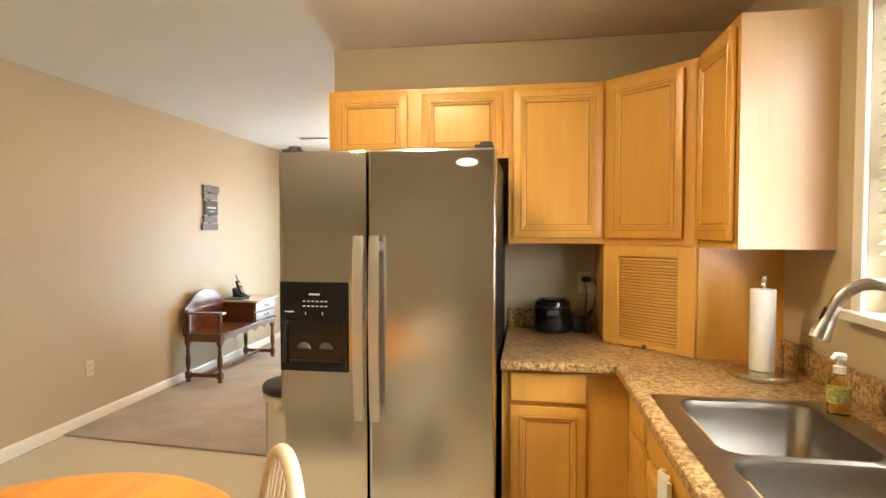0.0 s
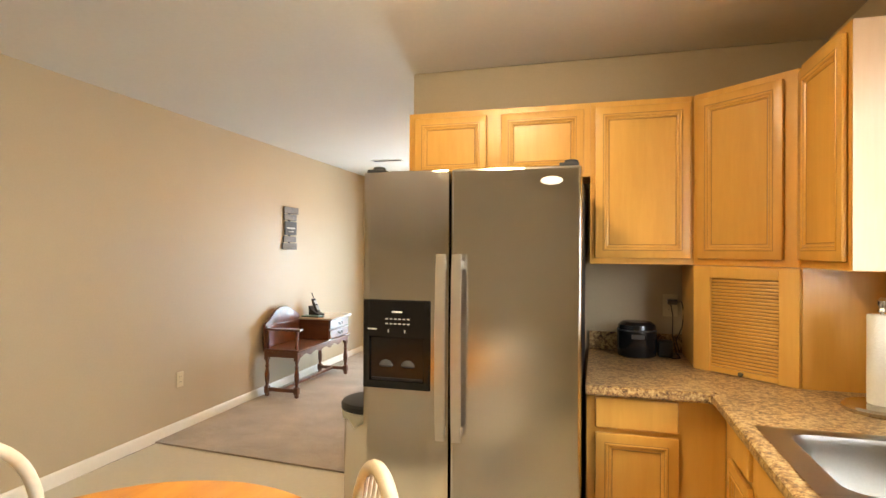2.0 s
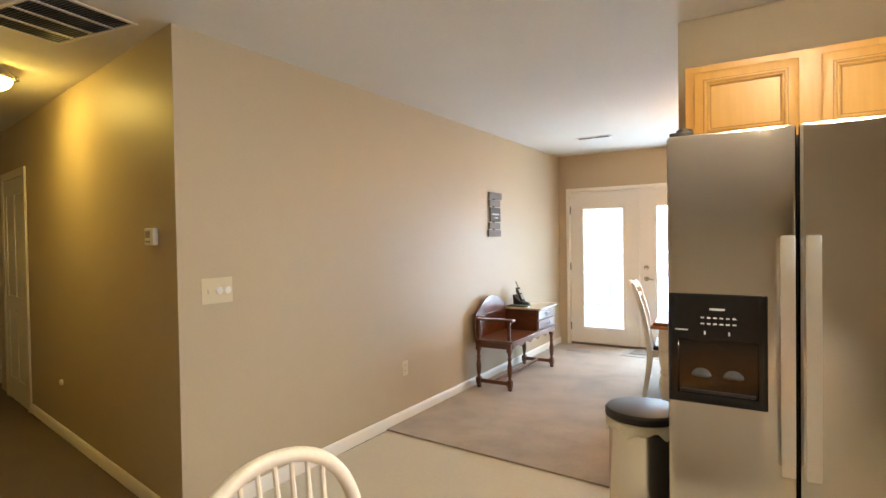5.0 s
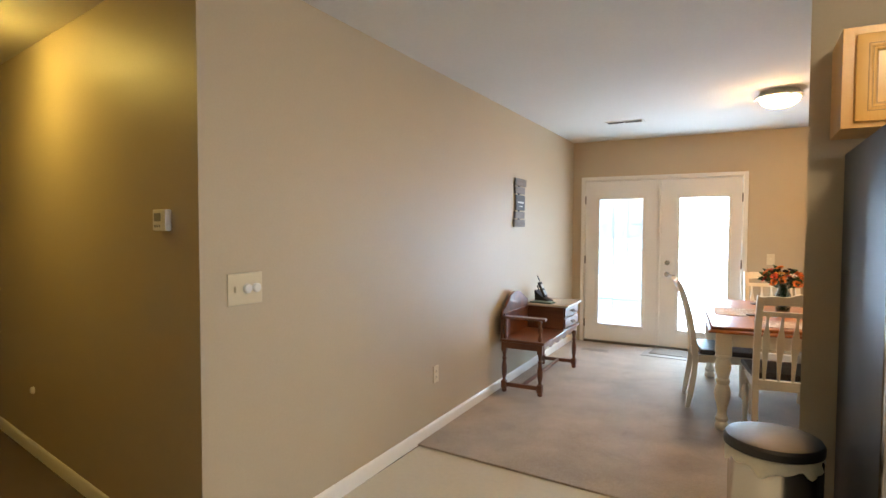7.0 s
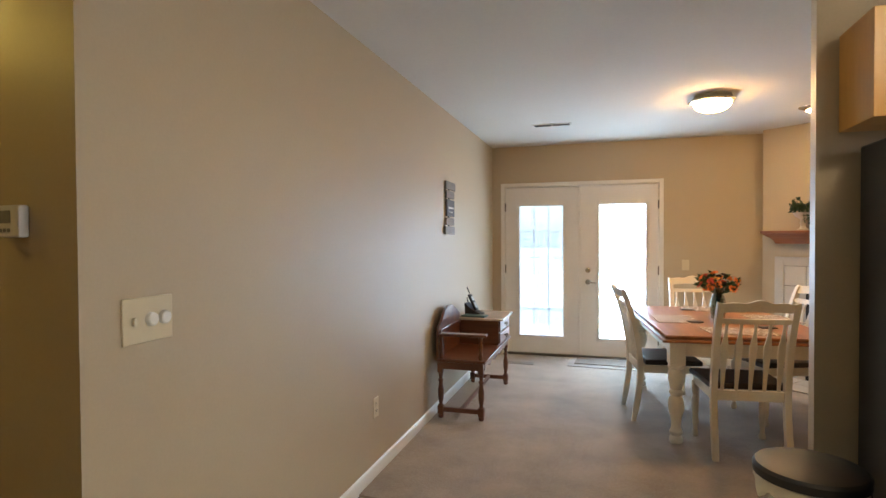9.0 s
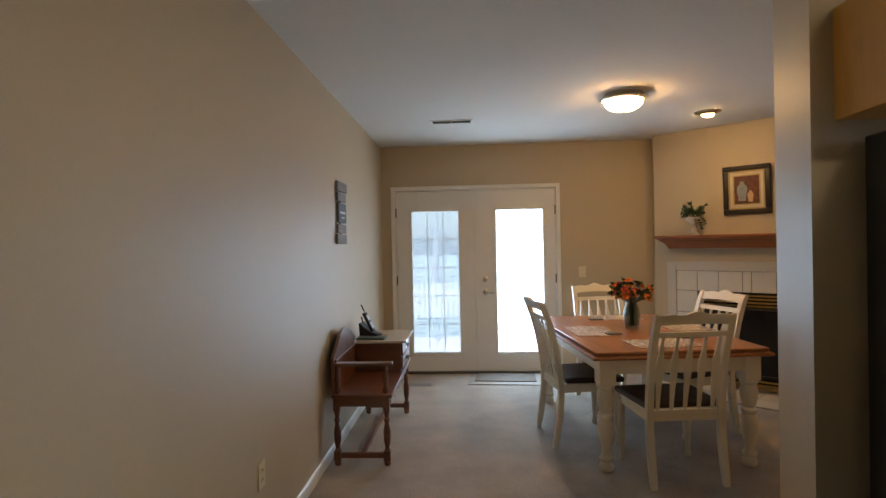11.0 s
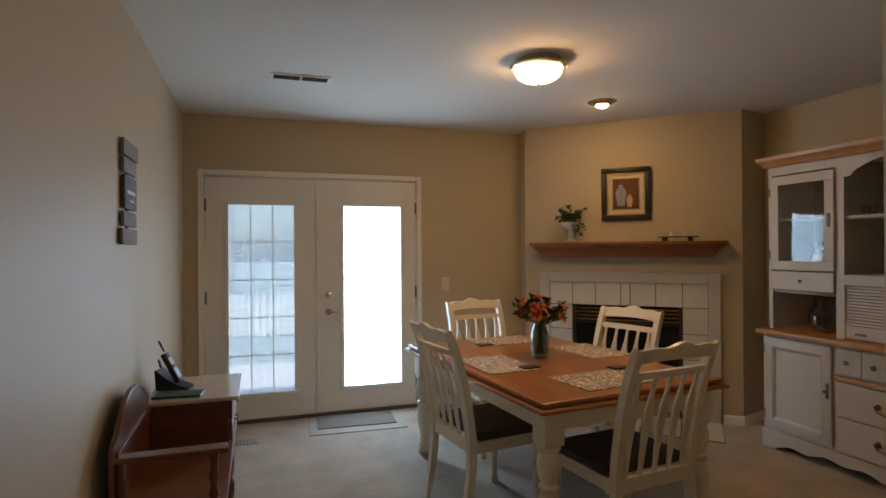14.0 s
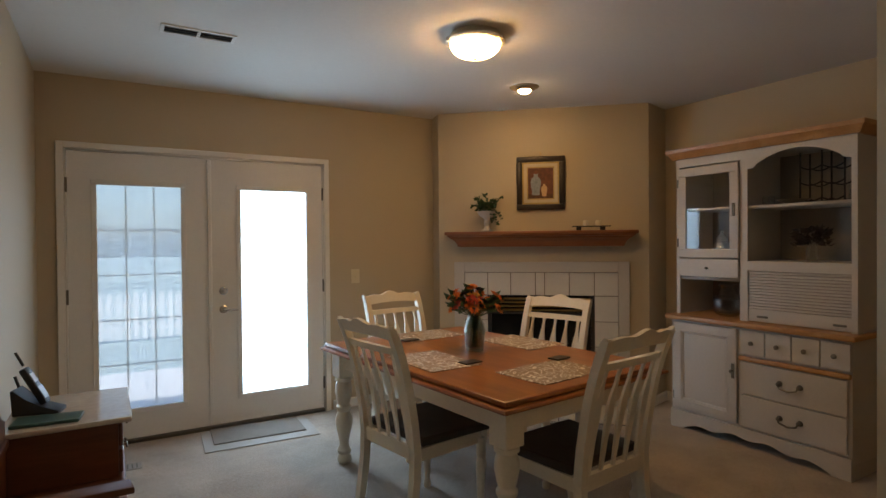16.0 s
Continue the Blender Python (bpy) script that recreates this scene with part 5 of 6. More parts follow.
part("firebox", b, SOOT, fp, "sooty black firebox")
b = B()
box(b, OX0, OX0 + 0.03, -0.018, -0.002, 0.03, OZ)
box(b, OX1 - 0.03, OX1, -0.018, -0.002, 0.03, OZ)
box(b, OX0 + 0.03, OX1 - 0.03, -0.018, -0.002, 0.775, 0.792)
box(b, OX0 + 0.03, OX1 - 0.03, -0.018, -0.002, 0.16, 0.175)
part("frame", b, BLACK, fp)
for k in range(4):
    z = 0.812 + k * 0.032
    part("louvre", bx(OX0 + 0.03, OX1 - 0.03, -0.010, 0.010, -0.0035, 0.0035, 0.002), BRASS, fp, at=pose(0, -0.010, z, 32, 0, 0))
for k in range(3):
    z = 0.055 + k * 0.032
    part("louvre", bx(OX0 + 0.03, OX1 - 0.03, -0.010, 0.010, -0.0035, 0.0035, 0.002), BRASS, fp, at=pose(0, -0.010, z, 32, 0, 0))
part("glass_door", bx(OX0 + 0.03, OX1 - 0.03, -0.004, -0.001, 0.175, 0.775), BLACKGLOSS, fp, "dark glass front")
he = thing("hearth", "cream floor tiles set in the carpet before the fireplace", "hearth", FPOSE)
part("grout_bed", bx(SU0, SU1, -0.50, -0.032, 0.0125, 0.017), GROUT, he)
for i in range(5):
    for j in range(2):
        a = SU0 + (SU1 - SU0) * i / 5
        c = SU0 + (SU1 - SU0) * (i + 1) / 5
        part("tile", bx(a + 0.004, c - 0.004, -0.498 + j * 0.234, -0.270 + j * 0.234, 0.016, 0.024, 0.002), HEARTHTILE, he)
ma = thing("mantel_shelf", "red-brown wooden mantel shelf with cove moulding", "mantel", FPOSE)
part("shelf", bx(0.085, 1.655, -0.205, -0.001, 1.455, 1.484, 0.006), CHERRY, ma)
b = bx(0.197, 1.543, -0.098, -0.001, 1.357, 1.4545)
sweep(b, [(-0.004, 1.355), (0.006, 1.355), (0.012, 1.362), (0.020, 1.384), (0.034, 1.404), (0.052, 1.420), (0.074, 1.432), (0.078, 1.440), (0.090, 1.443), (0.092, 1.4545), (-0.004, 1.4545)],
      [(0.195, -0.001), (0.195, -0.100), (1.545, -0.100), (1.545, -0.001)])
part("moulding", b, CHERRY, ma)

# framed still life
pc = thing("framed_painting", "still life of vases in a dark frame with gold liner", "painting", FPOSE @ pose(0.887, 0, 1.893, 3, 0, 0))


def ring(w, h, t, y0, y1, bevel=0.003):
    b = B()
    box(b, -w / 2, w / 2, y0, y1, h / 2 - t, h / 2, bevel)
    box(b, -w / 2, w / 2, y0, y1, -h / 2, -h / 2 + t, bevel)
    box(b, -w / 2, -w / 2 + t, y0, y1, -h / 2 + t, h / 2 - t, bevel)
    box(b, w / 2 - t, w / 2, y0, y1, -h / 2 + t, h / 2 - t, bevel)
    return b


PW, PH = 0.405, 0.452
part("frame", ring(PW, PH, 0.048, -0.040, -0.012, 0.008), DARKFRAME, pc)
part("gold_liner", ring(PW - 0.096, PH - 0.096, 0.013, -0.034, -0.014), GOLDFRAME, pc)
part("linen_mount", ring(PW - 0.122, PH - 0.122, 0.026, -0.024, -0.014), LINEN, pc)
part("gold_liner", ring(PW - 0.174, PH - 0.174, 0.010, -0.026, -0.014), GOLDFRAME, pc)
cv = part("canvas", bx(-0.106, 0.106, -0.018, -0.012, -0.129, 0.129), CANVAS, pc)


def flat_vase(x, z, s, mat):
    prof = [(0.0, 0.0), (0.36, 0.0), (0.40, 0.15), (0.36, 0.35), (0.48, 0.9), (0.52, 1.3), (0.44, 1.62), (0.20, 1.85), (0.18, 2.0), (0.26, 2.1)]
    pts = [(x + r * s, z + h * s) for r, h in prof[1:]] + [(x - r * s, z + h * s) for r, h in reversed(prof[1:])]
    part("painted_vase", prism(B(), pts, -0.0195, -0.0175, "y"), mat, cv)


flat_vase(-0.040, -0.100, 0.085, PAINTBLUE)
flat_vase(0.030, -0.112, 0.050, PAINTCREAM)
part("painted_table", bx(-0.105, 0.105, -0.0188, -0.0178, -0.128, -0.090), surface("brown_oil_paint", (0.10, 0.04, 0.015), 0.6, vary=0.4, scale=20), cv)
part("hook", tube(B(), [(0, -0.01, 0.225), (0.004, -0.014, 0.245), (-0.004, -0.012, 0.262)], 0.004, 8), BRASS, pc)

# plant in a white urn
ur = thing("potted_plant", "trailing green plant in a white pedestal urn", "plant", FPOSE @ pose(0.436, -0.10, 1.484))
part("urn", lathe(B(), [(0.048, 0.0), (0.050, 0.012), (0.030, 0.022), (0.020, 0.045), (0.028, 0.075), (0.020, 0.095), (0.030, 0.115), (0.064, 0.135), (0.082, 0.165), (0.086, 0.172), (0.070, 0.174), (0.0, 0.165)], 28), HUTCHWHITE, ur, "white turned urn")
rnd = random.Random(4)


def leaf_mesh(bm, p, d, size, rng):
    d = Vector(d).normalized()
    s = d.cross(Vector((rng.uniform(-1, 1), rng.uniform(-1, 1), rng.uniform(-0.2, 1)))).normalized()
    u = d.cross(s) * 0.15
    p = Vector(p)
    a = bm.verts.new(p)
    l1, r1 = bm.verts.new(p + d * size * 0.45 + s * size * 0.3 + u * size), bm.verts.new(p + d * size * 0.45 - s * size * 0.3 + u * size)
    m1 = bm.verts.new(p + d * size * 0.5)
    t = bm.verts.new(p + d * size - u * size)
    for f in ((a, l1, m1), (a, m1, r1), (l1, t, m1), (m1, t, r1)):
        bm.faces.new(f)


b, st = B(), B()
for k in range(34):
    a = rnd.uniform(0, 2 * math.pi)
    up = rnd.uniform(-0.35, 1.0)
    out = rnd.uniform(0.06, 0.15)
    p0 = Vector((0.03 * math.cos(a), 0.03 * math.sin(a), 0.165))
    tip = Vector((math.cos(a) * out, math.sin(a) * out * 0.75, 0.20 + 0.12 * up if up > 0 else 0.18 + 0.36 * up))
    midp = (p0 + tip) / 2 + Vector((0, 0, 0.055))
    tube(st, [p0, midp, tip], 0.0018, 4)
    for t in (0.35, 0.5, 0.65, 0.8, 0.92, 1.0):
        q = p0 * (1 - t) ** 2 + midp * 2 * t * (1 - t) + tip * t * t
        for _ in range(2):
            leaf_mesh(b, q, (math.cos(a) + rnd.uniform(-1, 1), math.sin(a) + rnd.uniform(-1, 1), rnd.uniform(-0.5, 0.8)), rnd.uniform(0.022, 0.040), rnd)
part("leaves", b, LEAF, ur, smooth=0)["kind"] = "stuff"
part("stems", st, LEAF, ur)
ch = thing("candle_holder", "dark iron tray with two cream votive candles", "candle holder", FPOSE @ pose(1.297, -0.10, 1.484))
part("tray", bx(-0.155, 0.155, -0.030, 0.030, 0.030, 0.038, 0.003), IRON, ch)
for sx in (-0.10, 0.09):
    part("foot", bx(sx - 0.02, sx + 0.02, -0.026, 0.026, 0.0, 0.030, 0.004), IRON, ch)
for sx in (-0.045, 0.055):
    part("candle", lathe(B(), [(0.020, 0.038), (0.022, 0.045), (0.022, 0.076), (0.017, 0.082), (0.004, 0.083)], 18, pose(sx, 0, 0)), LINEN, ch, "cream votive candle")

# ---- dining table ----
TROT = 6.0
TP = pose(-2.231, 6.000, 0.012, 0, 0, TROT)
tb = thing("dining_table", "oak-topped dining table with cream turned legs", "table", TP)
TX, TY, TZ = 0.545, 0.835, 0.753
part("tabletop", bx(-TX, TX, -TY, TY, TZ - 0.024, TZ, 0.008), OAK, tb, "honey oak top")
b = B()
sweep(b, [(-0.05, TZ - 0.050), (0.004, TZ - 0.050), (0.016, TZ - 0.046), (0.021, TZ - 0.038), (0.017, TZ - 0.030), (0.006, TZ - 0.026), (-0.05, TZ - 0.0245)],
      [(-TX, -TY), (-TX, TY), (TX, TY), (TX, -TY)][::-1], True)
part("edge_moulding", b, OAK, tb, "stepped oak edge moulding")
AX, AY = TX - 0.075, TY - 0.075
for a in ((-AX, AX, -AY - 0.011, -AY + 0.011), (-AX, AX, AY - 0.011, AY + 0.011)):
    part("apron", bx(*a, TZ - 0.150, TZ - 0.0505, 0.002), CREAM, tb)
for a in ((-AX - 0.011, -AX + 0.011, -AY + 0.011, AY - 0.011), (AX - 0.011, AX + 0.011, -AY + 0.011, AY - 0.011)):
    part("apron", bx(*a, TZ - 0.150, TZ - 0.0505, 0.002), CREAM, tb)
LEG = [(0.036, 0.0), (0.045, 0.012), (0.046, 0.030), (0.040, 0.045), (0.034, 0.055), (0.043, 0.066), (0.044, 0.080), (0.034, 0.095), (0.030, 0.12), (0.038, 0.17), (0.050, 0.215),
       (0.054, 0.25), (0.050, 0.285), (0.036, 0.315), (0.046, 0.332), (0.047, 0.345), (0.036, 0.358), (0.044, 0.385), (0.053, 0.43), (0.052, 0.465), (0.042, 0.495), (0.054, 0.505), (0.054, 0.520), (0.040, 0.530)]
for sx in (-1, 1):
    for sy in (-1, 1):
        lx, ly = sx * (AX - 0.012), sy * (AY - 0.012)
        b = B()
        lathe(b, [(r, z * 1.035) for r, z in LEG], 28, pose(lx, ly, 0))
        box(b, lx - 0.052, lx + 0.052, ly - 0.052, ly + 0.052, 0.543, TZ - 0.051, 0.006)
        part("leg", b, CREAM, tb, "cream turned baluster leg")


def dining_chair():
    """A slat-back chair; it faces +y and its back feet stand at y = 0."""
    c = thing("dining_chair", "cream painted slat-back dining chair with dark brown leather seat", "chair", group="dining chairs")
    W = 0.215

    def back_y(z):
        return -0.075 * max(0.0, (z - 0.42)) / 0.6 - 0.07 * max(0, (z - 0.42) / 0.6) ** 3 + (0.0 if z > 0.42 else -0.055 * ((0.42 - z) / 0.42) ** 1.5)
    for sx in (-1, 1):
        zs = [0.0, 0.1, 0.2, 0.3, 0.42, 0.55, 0.7, 0.8, 0.88, 0.95, 1.005]
        out = [(back_y(z) - 0.019 + (0.006 if z < 0.1 else 0), z) for z in zs]
        outline = out + [(back_y(z) + 0.021 - (0.004 if z < 0.1 else 0), z) for z in reversed(zs)]
        x0 = sx * W
        part("back_leg", prism(B(), outline, x0 - 0.019, x0 + 0.019, "x", 0.004), CREAM, c)
        part("front_leg", lathe(B(), [(0.016, 0.0), (0.022, 0.008), (0.022, 0.03), (0.015, 0.045), (0.019, 0.12), (0.024, 0.22), (0.024, 0.27), (0.016, 0.30), (0.023, 0.315), (0.023, 0.40)], 18, pose(sx * (W + 0.005), 0.40, 0)), CREAM, c)
        part("side_rail", bx(x0 - 0.013, x0 + 0.013, 0.015, 0.40, 0.375, 0.435, 0.003), CREAM, c)
    part("front_rail", bx(-W, W, 0.388, 0.414, 0.375, 0.435, 0.003), CREAM, c)
    part("rear_rail", bx(-W + 0.019, W - 0.019, -0.012, 0.014, 0.375, 0.440, 0.003), CREAM, c)
    seat = prism(B(), [(-W - 0.012, 0.03), (W + 0.012, 0.03), (W + 0.035, 0.44), (-W - 0.035, 0.44)], 0.436, 0.478, bevel=0.014)
    part("seat", seat, LEATHER, c, "dark brown leather seat pad")
    # bowed crest rail with a scalloped top
    n = 36
    us = [-1 + 2 * i / n for i in range(n + 1)]
    top = [(u * (W + 0.020), 1.012 + 0.012 * math.cos(math.pi * u) + 0.009 * math.cos(3 * math.pi * u) * (1 - u * u) + 0.016 * abs(u) ** 6) for u in us]
    low = [(u * (W + 0.014), 0.945 + 0.012 * (1 - u * u)) for u in reversed(us)]
    cr = prism(B(), top + low, -0.012, 0.012, "y", 0.003)
    for v in cr.verts:
        v.co.y += back_y(v.co.z) - 0.020 * (1 - (v.co.x / W) ** 2)
    part("crest_rail", cr, CREAM, c, "scalloped bowed crest rail")
    zt, zb = 0.895, 0.44
    rail = prism(B(), [(u * (W - 0.016), zt + 0.013) for u in us] + [(u * (W - 0.016), zt - 0.018) for u in reversed(us)], -0.010, 0.010, "y", 0.003)
    for v in rail.verts:
        v.co.y += back_y(v.co.z) - 0.014 * (1 - (v.co.x / W) ** 2)
    part("cross_rail", rail, CREAM, c)
    for k in range(5):
        x = (-W + 0.05) + k * (2 * W - 0.10) / 4
        hs_ = [(0, 0.009), (0.08, 0.010), (0.30, 0.014), (0.55, 0.021), (0.66, 0.022), (0.76, 0.015), (0.86, 0.008), (0.94, 0.007), (1.0, 0.009)]
        pts = [(x + w, zb + (zt - 0.018 - zb) * t) for t, w in hs_] + [(x - w, zb + (zt - 0.018 - zb) * t) for t, w in reversed(hs_)]
        b2 = prism(B(), pts, -0.006, 0.006, "y")
        for v in b2.verts:
            v.co.y += back_y(v.co.z) - 0.014 * max(0.0, (v.co.z - zb) / (zt - zb)) * (1 - (x / W) ** 2)
        part("back_slat", b2, CREAM, c, "tapered splat")
    return c


dc = dining_chair()
dc.matrix_basis = pose(-2.197, 5.020, 0.012, 0, 0, 7)
copy_thing(dc, pose(-2.850, 5.830, 0.012, 0, 0, -81))
copy_thing(dc, pose(-2.248, 6.90, 0.012, 0, 0, 187))
copy_thing(dc, pose(-1.620, 6.075, 0.012, 0, 0, 108))

# table settings
TS = 0.012 + TZ
for k, (x, y, r) in enumerate(((-2.547, 5.929, 94), (-2.183, 5.409, 8), (-1.816, 6.112, 98), (-2.183, 6.660, 6))):
    pm = thing("placemat", "taupe placemat with a pale scrolling vine pattern", "placemat", pose(x, y, TS, 0, 0, r), "placemats")
    part("cloth", bx(-0.225, 0.225, -0.155, 0.155, 0.0005, 0.004, 0.001), PLACEMAT, pm)
for x, y, r in ((-2.415, 5.770, 8), (-1.960, 5.600, 12), (-2.380, 6.527, 10)):
    cs = thing("coaster", "small dark brown square coaster on the table", "coaster", pose(x, y, TS, 0, 0, r), "coasters")
    part("pad", bx(-0.055, 0.055, -0.035, 0.035, 0.0042, 0.012, 0.003), LEATHER, cs)
vs = thing("flower_vase", "clear glass vase of orange, red and yellow flowers", "vase", pose(-2.212, 6.030, TS))
part("vase", lathe(B(), [(0.042, 0.0), (0.050, 0.004), (0.052, 0.02), (0.058, 0.06), (0.062, 0.11), (0.055, 0.16), (0.040, 0.195), (0.038, 0.21), (0.050, 0.235), (0.052, 0.24), (0.047, 0.236), (0.034, 0.21), (0.036, 0.195), (0.050, 0.16), (0.056, 0.11), (0.050, 0.03), (0.0, 0.012)], 32), VASEGLASS, vs)
rnd = random.Random(11)
stems, leaves = B(), B()
heads = []
for k in range(44):
    a = rnd.uniform(0, 2 * math.pi)
    o = 0.15 * math.sqrt(rnd.uniform(0.01, 1.0))
    tip = Vector((o * math.cos(a), o * math.sin(a), 0.31 + rnd.uniform(-0.03, 0.08) - o * 0.38))
    base = Vector((-0.02 * math.cos(a), -0.02 * math.sin(a), 0.03))
    tube(stems, [base, Vector((tip.x * 0.2, tip.y * 0.2, 0.20)), tip], 0.0025, 5)
    heads.append(tip)
    for t in (0.7, 0.85, 0.95):
        leaf_mesh(leaves, Vector((tip.x * t * t, tip.y * t * t, 0.2 + (tip.z - 0.2) * t)), (math.cos(a), math.sin(a), rnd.uniform(-0.3, 0.6)), rnd.uniform(0.04, 0.075), rnd)
part("stems", stems, LEAF, vs)
part("leaves", leaves, LEAF, vs, smooth=0)
for k, tip in enumerate(heads):
    b = B()
    r0 = rnd.uniform(0.024, 0.041)
    out = Vector((tip.x * 2.5, tip.y * 2.5, 0.25)).normalized()
    q = out.to_track_quat("Z", "Y").to_matrix().to_4x4()
    for ringn, (n, tilt, ln) in enumerate(((9, 12, 1.0), (7, 35, 0.8), (5, 62, 0.55))):
        for i in range(n):
            a = 2 * math.pi * i / n + ringn * 0.4
            m = Matrix.Translation(tip) @ q @ Matrix.Rotation(a, 4, "Z") @ Matrix.Rotation(radians(-tilt), 4, "Y")
            pts = [Vector((0.002, 0, 0)), Vector((r0 * ln * 0.6, r0 * 0.28, 0.003)), Vector((r0 * ln, 0.0, -0.002)), Vector((r0 * ln * 0.6, -r0 * 0.28, 0.003))]
            b.faces.new([b.verts.new(m @ p) for p in pts])
    part("flower", b, (ORANGE, ORANGE, YELLOW, ORANGE, RED, DRYLEAF)[k % 6], vs, ("orange petals", "orange petals", "yellow petals", "orange petals", "coral red petals", "dark seed head")[k % 6], smooth=0)

# ---- hutch; local x runs south along the east wall, y into the wall ----
hu = thing("china_hutch", "white painted two-part hutch with oak trim and tambour door", "hutch", pose(-0.415, 6.070, 0.012, 0, 0, -90))
HW, HD = 1.18, 0.500
b = B()
box(b, 0, HW, 0.012, HD, 0.09, 0.80, 0.003)
part("base_carcass", b, HUTCHWHITE, hu)
sk_ = [(0, 0.13), (0, 0.0), (0.10, 0.0)]
for i in range(1, 40):
    u = i / 40
    sk_.append((0.10 + (HW - 0.2) * u, 0.014 + 0.040 * (1 - abs(2 * u - 1) ** 1.4) + 0.022 * math.sin(u * math.pi * 4) ** 2))
sk_ += [(HW - 0.10, 0.0), (HW, 0.0), (HW, 0.13)]
part("skirt", prism(B(), sk_, -0.006, 0.012, "y"), HUTCHWHITE, hu, "wavy cut base skirt")
for sx in (0.0, HW - 0.02):
    part("end_foot", bx(sx, sx + 0.02, 0.012, HD, 0.0, 0.09), HUTCHWHITE, hu)
part("counter", bx(-0.03, HW + 0.03, -0.035, HD, 0.80, 0.835, 0.010), HUTCHTOP, hu, "golden oak counter")
bd = panel_door(hu, "base_door", 0.030, 0.512, 0.15, 0.785, 0.062, HUTCHWHITE, HUTCHWHITE, y=0.010)


def pull(owner, x, z, y):
    b = bx(x - 0.011, x + 0.011, y - 0.006, y, z - 0.05, z + 0.05, 0.004)
    lathe(b, [(0.006, 0), (0.006, 0.012), (0.012, 0.018), (0.010, 0.026), (0.003, 0.028)], 12, pose(x, y - 0.006, z, 90))
    return part("door_pull", b, PEWTER, owner, "dark pewter plate and knob")


pull(bd, 0.488, 0.50, -0.010)
for z in (0.24, 0.70):
    part("hinge", bx(0.026, 0.036, -0.012, 0.010, z - 0.03, z + 0.03), PEWTER, bd)
for k in range(4):
    x0 = 0.540 + k * 0.161
    d = part("small_drawer", bx(x0, x0 + 0.155, -0.008, 0.011, 0.625, 0.785, 0.004), HUTCHWHITE, hu)
    part("knob", lathe(B(), [(0.006, 0), (0.007, 0.010), (0.015, 0.016), (0.014, 0.024), (0.004, 0.028)], 14, pose(x0 + 0.0775, -0.008, 0.705, 90)), PEWTER, d, "dark pewter knob")
part("oak_rail", bx(0.527, HW, -0.020, 0.011, 0.582, 0.612, 0.008), HUTCHTOP, hu, "golden oak rail")
for z0, z1 in ((0.362, 0.574), (0.145, 0.355)):
    d = part("wide_drawer", bx(0.540, HW - 0.02, -0.008, 0.011, z0, z1, 0.005), HUTCHWHITE, hu)
    mx, zz = 0.540 + (HW - 0.560) / 2, (z0 + z1) / 2 + 0.01
    b = B()
    for sx in (-0.06, 0.06):
        lathe(b, [(0.018, 0), (0.017, 0.005), (0.007, 0.009), (0.007, 0.022), (0.011, 0.026)], 14, pose(mx + sx, -0.008, zz, 90))
    tube(b, [(mx - 0.06, -0.034, zz), (mx - 0.05, -0.036, zz - 0.022), (mx, -0.037, zz - 0.034), (mx + 0.05, -0.036, zz - 0.022), (mx + 0.06, -0.034, zz)], 0.006, 8)
    part("handle", b, PEWTER, d, "dark pewter bail handle")
# upper case
UY, UZ0, UZ1 = 0.085, 0.835, 1.985
part("upper_side", bx(0.0, 0.020, UY, HD, UZ0, UZ1), HUTCHWHITE, hu)
part("upper_side", bx(HW - 0.020, HW, UY, HD, UZ0, UZ1), HUTCHWHITE, hu)
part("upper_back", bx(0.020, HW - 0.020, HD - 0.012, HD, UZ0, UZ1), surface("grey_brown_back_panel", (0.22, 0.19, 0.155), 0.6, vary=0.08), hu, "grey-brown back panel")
part("upper_top", bx(0.020, HW - 0.020, UY + 0.02, HD - 0.012, UZ1 - 0.02, UZ1), HUTCHWHITE, hu)
part("divider", bx(0.500, 0.535, UY, HD - 0.012, UZ0, UZ1 - 0.02), HUTCHWHITE, hu)
part("stile", bx(0.0, 0.030, UY - 0.014, UY - 0.001, UZ0, UZ1), HUTCHWHITE, hu)
part("stile", bx(HW - 0.030, HW, UY - 0.014, UY - 0.001, UZ0, UZ1), HUTCHWHITE, hu)
part("stile", bx(0.490, 0.543, UY - 0.014, UY - 0.001, UZ0, UZ1), HUTCHWHITE, hu)
part("top_rail", bx(0.030, 0.490, UY - 0.014, UY - 0.001, UZ1 - 0.06, UZ1), HUTCHWHITE, hu)
arch = [(0.543, UZ1), (0.543, UZ1 - 0.13)]
for i in range(0, 33):
    u = i / 32
    arch.append((0.543 + 0.04 + (HW - 0.573 - 0.08) * u, UZ1 - 0.125 + 0.095 * math.sin(math.pi * u) ** 0.7))
arch += [(HW - 0.030, UZ1 - 0.13), (HW - 0.030, UZ1)]
part("arched_rail", prism(B(), arch, UY - 0.014, UY - 0.001, "y"), HUTCHWHITE, hu, "arched white valance")
b = B()
sweep(b, [(0.0, UZ1), (0.020, UZ1), (0.030, UZ1 + 0.014), (0.038, UZ1 + 0.032), (0.055, UZ1 + 0.046), (0.060, UZ1 + 0.070), (0.0, UZ1 + 0.070)],
      [(0.0, HD), (0.0, UY - 0.014), (HW, UY - 0.014), (HW, HD)])
part("crown", b, HUTCHTOP, hu, "golden oak crown moulding")
part("crown_board", bx(0.0, HW, UY - 0.012, HD, UZ1 + 0.002, UZ1 + 0.066), HUTCHTOP, hu)
